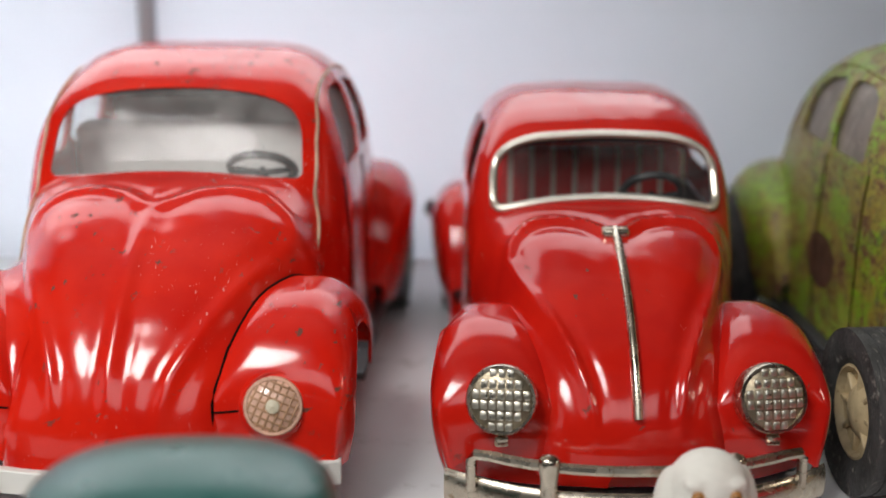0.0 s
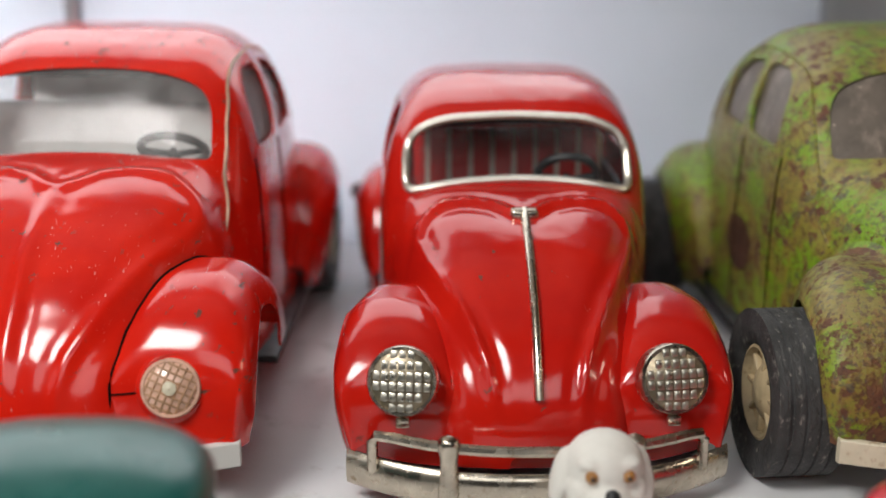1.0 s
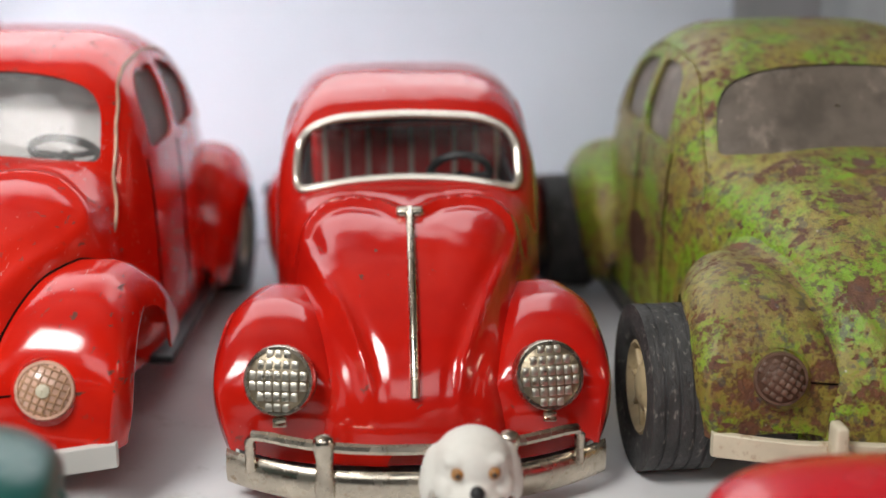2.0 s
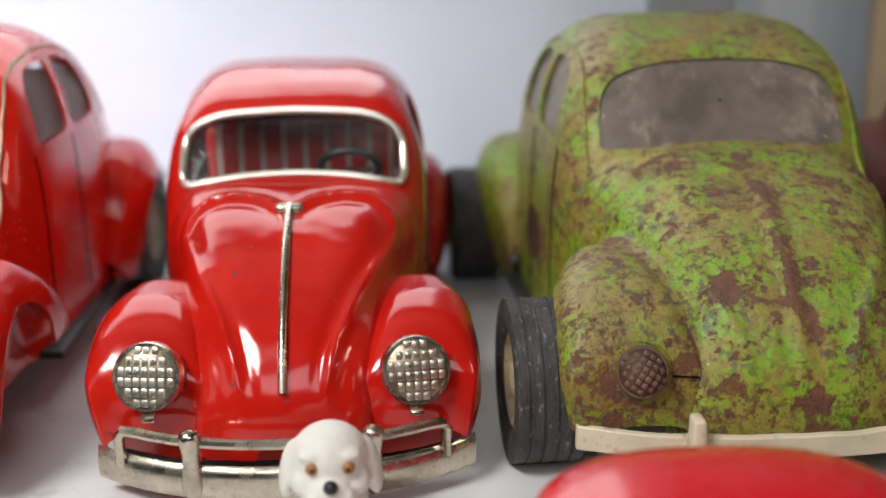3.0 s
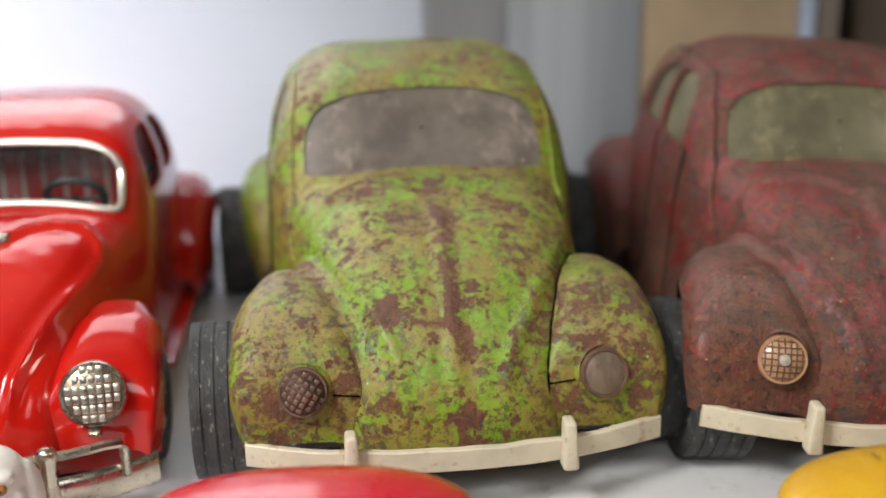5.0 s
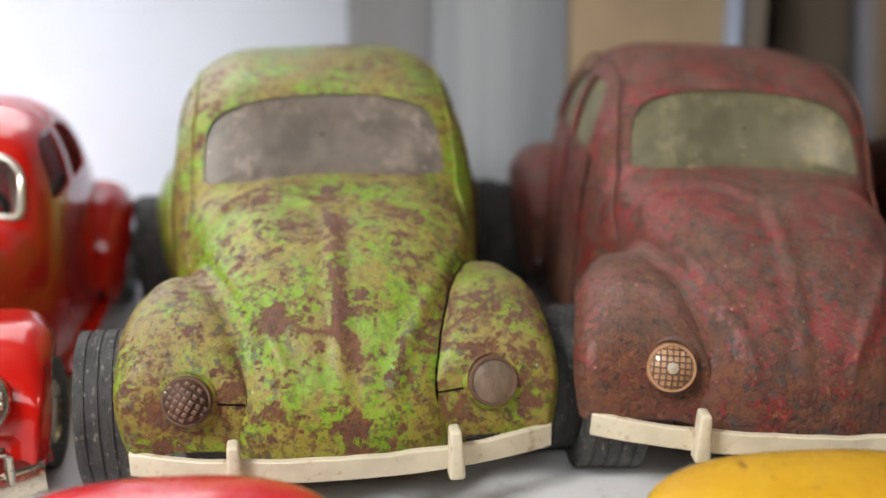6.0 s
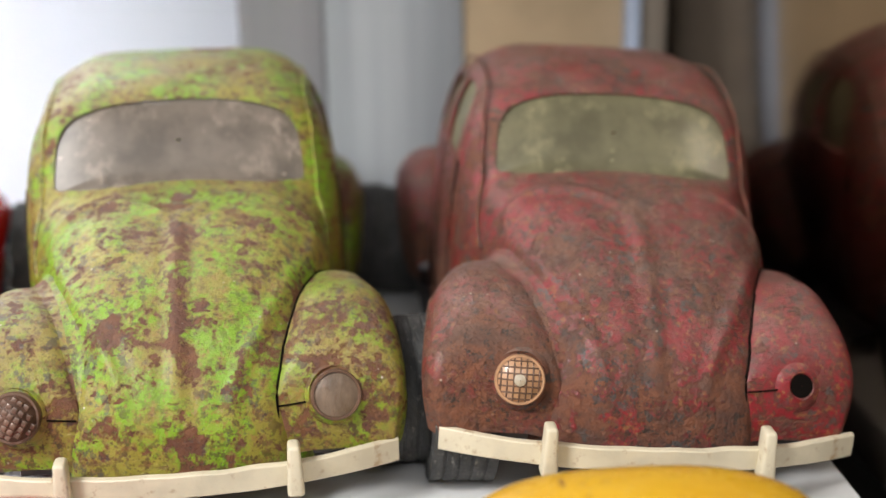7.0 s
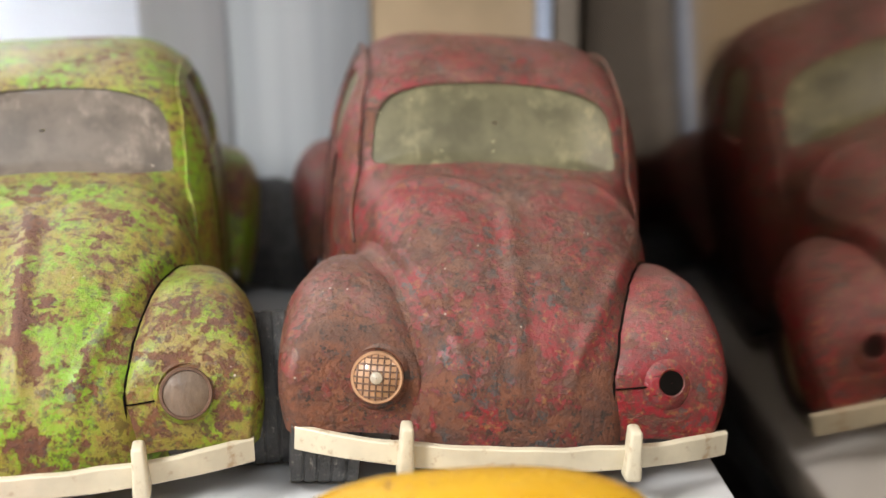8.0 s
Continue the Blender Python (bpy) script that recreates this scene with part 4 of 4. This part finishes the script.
def nickel_bumper(car):
    rows = []
    for i in range(61):
        x = -0.0445 + 0.090 * i / 60
        y = -0.0005 + 0.0140 * (abs(x) / 0.0465) ** 2.6
        z = 0.0078 + 0.0010 * (abs(x) / 0.0465) ** 2
        rows.append([(x, y + 0.0032 * (1 - math.cos(a)) * 0.5 - 0.001, z + 0.0039 * math.sin(a)) for a in np.linspace(-1.5, 1.5, 9)])
    blade = part("bumper", bake(grid(rows), [("SOLIDIFY", {"t": 0.0006})]), CHROME, car, "dented nickel bumper blade")
    end = [(-0.0385, 0.0100), (-0.0385, 0.0175), (-0.0375, 0.0192), (-0.034, 0.0194)]
    hoop = end + [(x, 0.0194 - 0.0014 * (1 - (x / 0.034) ** 2)) for x in np.linspace(-0.030, 0.030, 13)] + [(-x, z) for x, z in end[::-1]]
    part("bumper_hoop", tube([(x, -0.0008 + 0.0120 * (abs(x) / 0.0465) ** 2.6, z) for x, z in hoop], 0.0013, 8), CHROME, blade)
    for s in (-1, 1):
        y0 = -0.0018 + 0.0130 * (0.021 / 0.0465) ** 2.6
        girth = [(0.0042, 0.0008), (0.0052, 0.0019), (0.0080, 0.0025), (0.0110, 0.0022), (0.0150, 0.0020), (0.0180, 0.0024), (0.0200, 0.0027), (0.0214, 0.0020), (0.0220, 0.0006)]
        rows = [[(s * 0.021 + curve(girth, z) * math.cos(a), y0 + curve(girth, z) * 0.85 * math.sin(a), z) for a in np.linspace(0, 2 * math.pi, 19)[:-1]] for z in np.linspace(0.0042, 0.0220, 26)]
        horn = grid(rows, closed=True)
        bmesh.ops.holes_fill(horn, edges=horn.edges)
        part("bumper_horn", horn, CHROME, blade)


nickel_bumper(mid_car)
valance = [[(x, 0.0125 + 0.0110 * (abs(x) / 0.052) ** 3 + 0.0030 * (0.0215 - z) / 0.0145, z) for x in np.linspace(-0.0535, 0.0535, 49)] for z in np.linspace(0.0070, 0.0215, 9)]
sheet = grid(valance)
part("front_valance", scaled(sheet, KM), RED_B, mid_car)
for s in (-1, 1):
    part("fender_stud", lathe([(0.0016, -0.002), (0.0015, 0.0002), (0.0009, 0.0010), (0.0001, 0.0012)], pose(s * 0.0345, 0.0250, 0.0385, 0, 0, -90) @ pose(0, 0, 0, 0, -40, 0), 16), RED_B, mid_car)
    part("tail_lamp", lathe([(0.0032, -0.004), (0.0032, 0.001), (0.0020, 0.0022), (0.0001, 0.0025)], pose(s * 0.0475, 0.178, 0.0330, 0, 0, 30 if s > 0 else 150), 18), BLACK, mid_car, "dark tail lamp on the rear fender")
    part("lamp_tab", boxed(s * 0.0315 - 0.0016, s * 0.0315 + 0.0016, 0.0068, 0.0084, 0.0205, 0.0228, bev=0.0004), CHROME, mid_car)

# ---- small toys in front ----


def toy_roof(name, label, m, paint, w, d, h, skirt, category="toy car"):
    """A small toy car: rounded roof over a window band and a lower body."""
    car = thing(name, m, label, category, "small toys in the front row")

    def dome(wx, dy, z0, z1, n1=2.6, n2=2.3):
        rows = []
        for j in range(21):
            t = j / 20 * math.pi / 2
            r, z = math.cos(t) ** (2 / n2), z0 + (z1 - z0) * math.sin(t) ** (2 / n2)
            row = []
            for i in range(64):
                a = 2 * math.pi * i / 64
                c, s = math.cos(a), math.sin(a)
                row.append((wx * r * math.copysign(abs(c) ** (2 / n1), c), dy * r * math.copysign(abs(s) ** (2 / n1), s), z))
            rows.append(row)
        bm = grid(rows, closed=True)
        bmesh.ops.remove_doubles(bm, verts=bm.verts, dist=1e-5)
        return bm

    part("roof", dome(w, d, h - 0.010, h), paint, car)
    part("window_band", dome(w * 0.97, d * 0.96, skirt, h - 0.0035), GLASS_TAUPE, car, "dark dusty windows")
    for s in (-1, 1):
        for e in (-1, 1):
            part("pillar", tube([(s * w * 0.93, e * d * 0.45, skirt - 0.002), (s * w * 0.86, e * d * 0.4, h - 0.006)], 0.0014, 8), paint, car)
    part("body", dome(w * 1.12, d * 1.9, 0.004, skirt + 0.001), paint, car)
    for s in (-1, 1):
        for e in (-1, 1):
            wheel(car, pose(s * w * 0.95, e * d * 1.1, 0.007, 0, 0, 0 if s > 0 else 180), RUBBER, CREAM, 0.007, 0.005)
    return car


toy_roof("small_toy_car", "small glossy teal toy car with rounded roof", pose(-0.045, 0.224, 0, 0, 0, 3), TEAL, 0.028, 0.022, 0.0500, 0.030)
toy_roof("small_toy_car", "small shiny red toy car with smooth rounded roof", pose(0.1335, 0.222, 0, 0, 0, 0), RED_C, 0.036, 0.024, 0.0405, 0.024)
toy_roof("small_toy_car", "small yellow toy car with worn rounded roof", pose(0.2660, 0.222, 0, 0, 0, 0), YELLOW, 0.037, 0.024, 0.0400, 0.024)


def dog(m):
    """Seated plaster dog, one mesh."""
    bm = bmesh.new()

    def ball(x, y, z, sx, sy, sz, rz=0.0, ry=0.0):
        bmesh.ops.create_icosphere(bm, subdivisions=3, radius=1, matrix=Matrix.LocRotScale((x, y, z), Euler((0, radians(ry), radians(rz))), (sx, sy, sz)))

    ball(0, 0, 0.0245, 0.0098, 0.0095, 0.0090)
    ball(0, -0.0075, 0.0195, 0.0052, 0.0050, 0.0042)
    ball(-0.0030, -0.0085, 0.0178, 0.0034, 0.0038, 0.0034)
    ball(0.0030, -0.0085, 0.0178, 0.0034, 0.0038, 0.0034)
    ball(-0.0102, 0.0020, 0.0205, 0.0026, 0.0044, 0.0082, 0, 10)
    ball(0.0102, 0.0020, 0.0205, 0.0026, 0.0044, 0.0082, 0, -10)
    ball(-0.0045, -0.0062, 0.0278, 0.0034, 0.0024, 0.0018)
    ball(0.0045, -0.0062, 0.0278, 0.0034, 0.0024, 0.0018)
    ball(-0.0066, -0.0040, 0.0200, 0.0034, 0.0044, 0.0040)
    ball(0.0066, -0.0040, 0.0200, 0.0034, 0.0044, 0.0040)
    ball(0, 0.0055, 0.0100, 0.0095, 0.0105, 0.0105)
    ball(-0.0050, -0.0030, 0.0060, 0.0030, 0.0036, 0.0062)
    ball(0.0050, -0.0030, 0.0060, 0.0030, 0.0036, 0.0062)
    me = bake(bm, [("REMESH", {"v": 0.0006}), ("SMOOTH", {"f": 0.5, "n": 8})])
    b2 = bmesh.new()
    b2.from_mesh(me)
    zmin = min(v.co.z for v in b2.verts)
    bmesh.ops.translate(b2, verts=b2.verts, vec=(0, 0, -zmin))
    for i, (x, y, z, r, mi) in enumerate(((-0.0044, -0.0081, 0.0256, 0.0017, 1), (0.0044, -0.0081, 0.0256, 0.0017, 1), (-0.0044, -0.0094, 0.0257, 0.0007, 2), (0.0044, -0.0094, 0.0257, 0.0007, 2), (0, -0.0118, 0.0222, 0.0019, 2))):
        n0 = len(b2.faces)
        bmesh.ops.create_icosphere(b2, subdivisions=2, radius=r, matrix=Matrix.Translation((x, y, z)))
        b2.faces.ensure_lookup_table()
        for f in b2.faces[n0:]:
            f.material_index = mi
    ob = part("dog_figurine", b2, [PLASTER_WHITE, EYE_AMBER, BLACK], None)
    ob.matrix_world = m @ Matrix.Scale(0.88, 4)
    return tagged(ob, "white painted plaster dog with amber eyes and black nose", "figurine")


PLASTER_WHITE = plain("white_painted_plaster", (0.80, 0.77, 0.70), 0.5, 120, 0.08, relief=0.0003)
EYE_AMBER = plain("amber_paint", (0.45, 0.20, 0.05), 0.3, 200, 0.3)
dog(pose(0.0580, 0.2705, 0, 0, 0, 3))
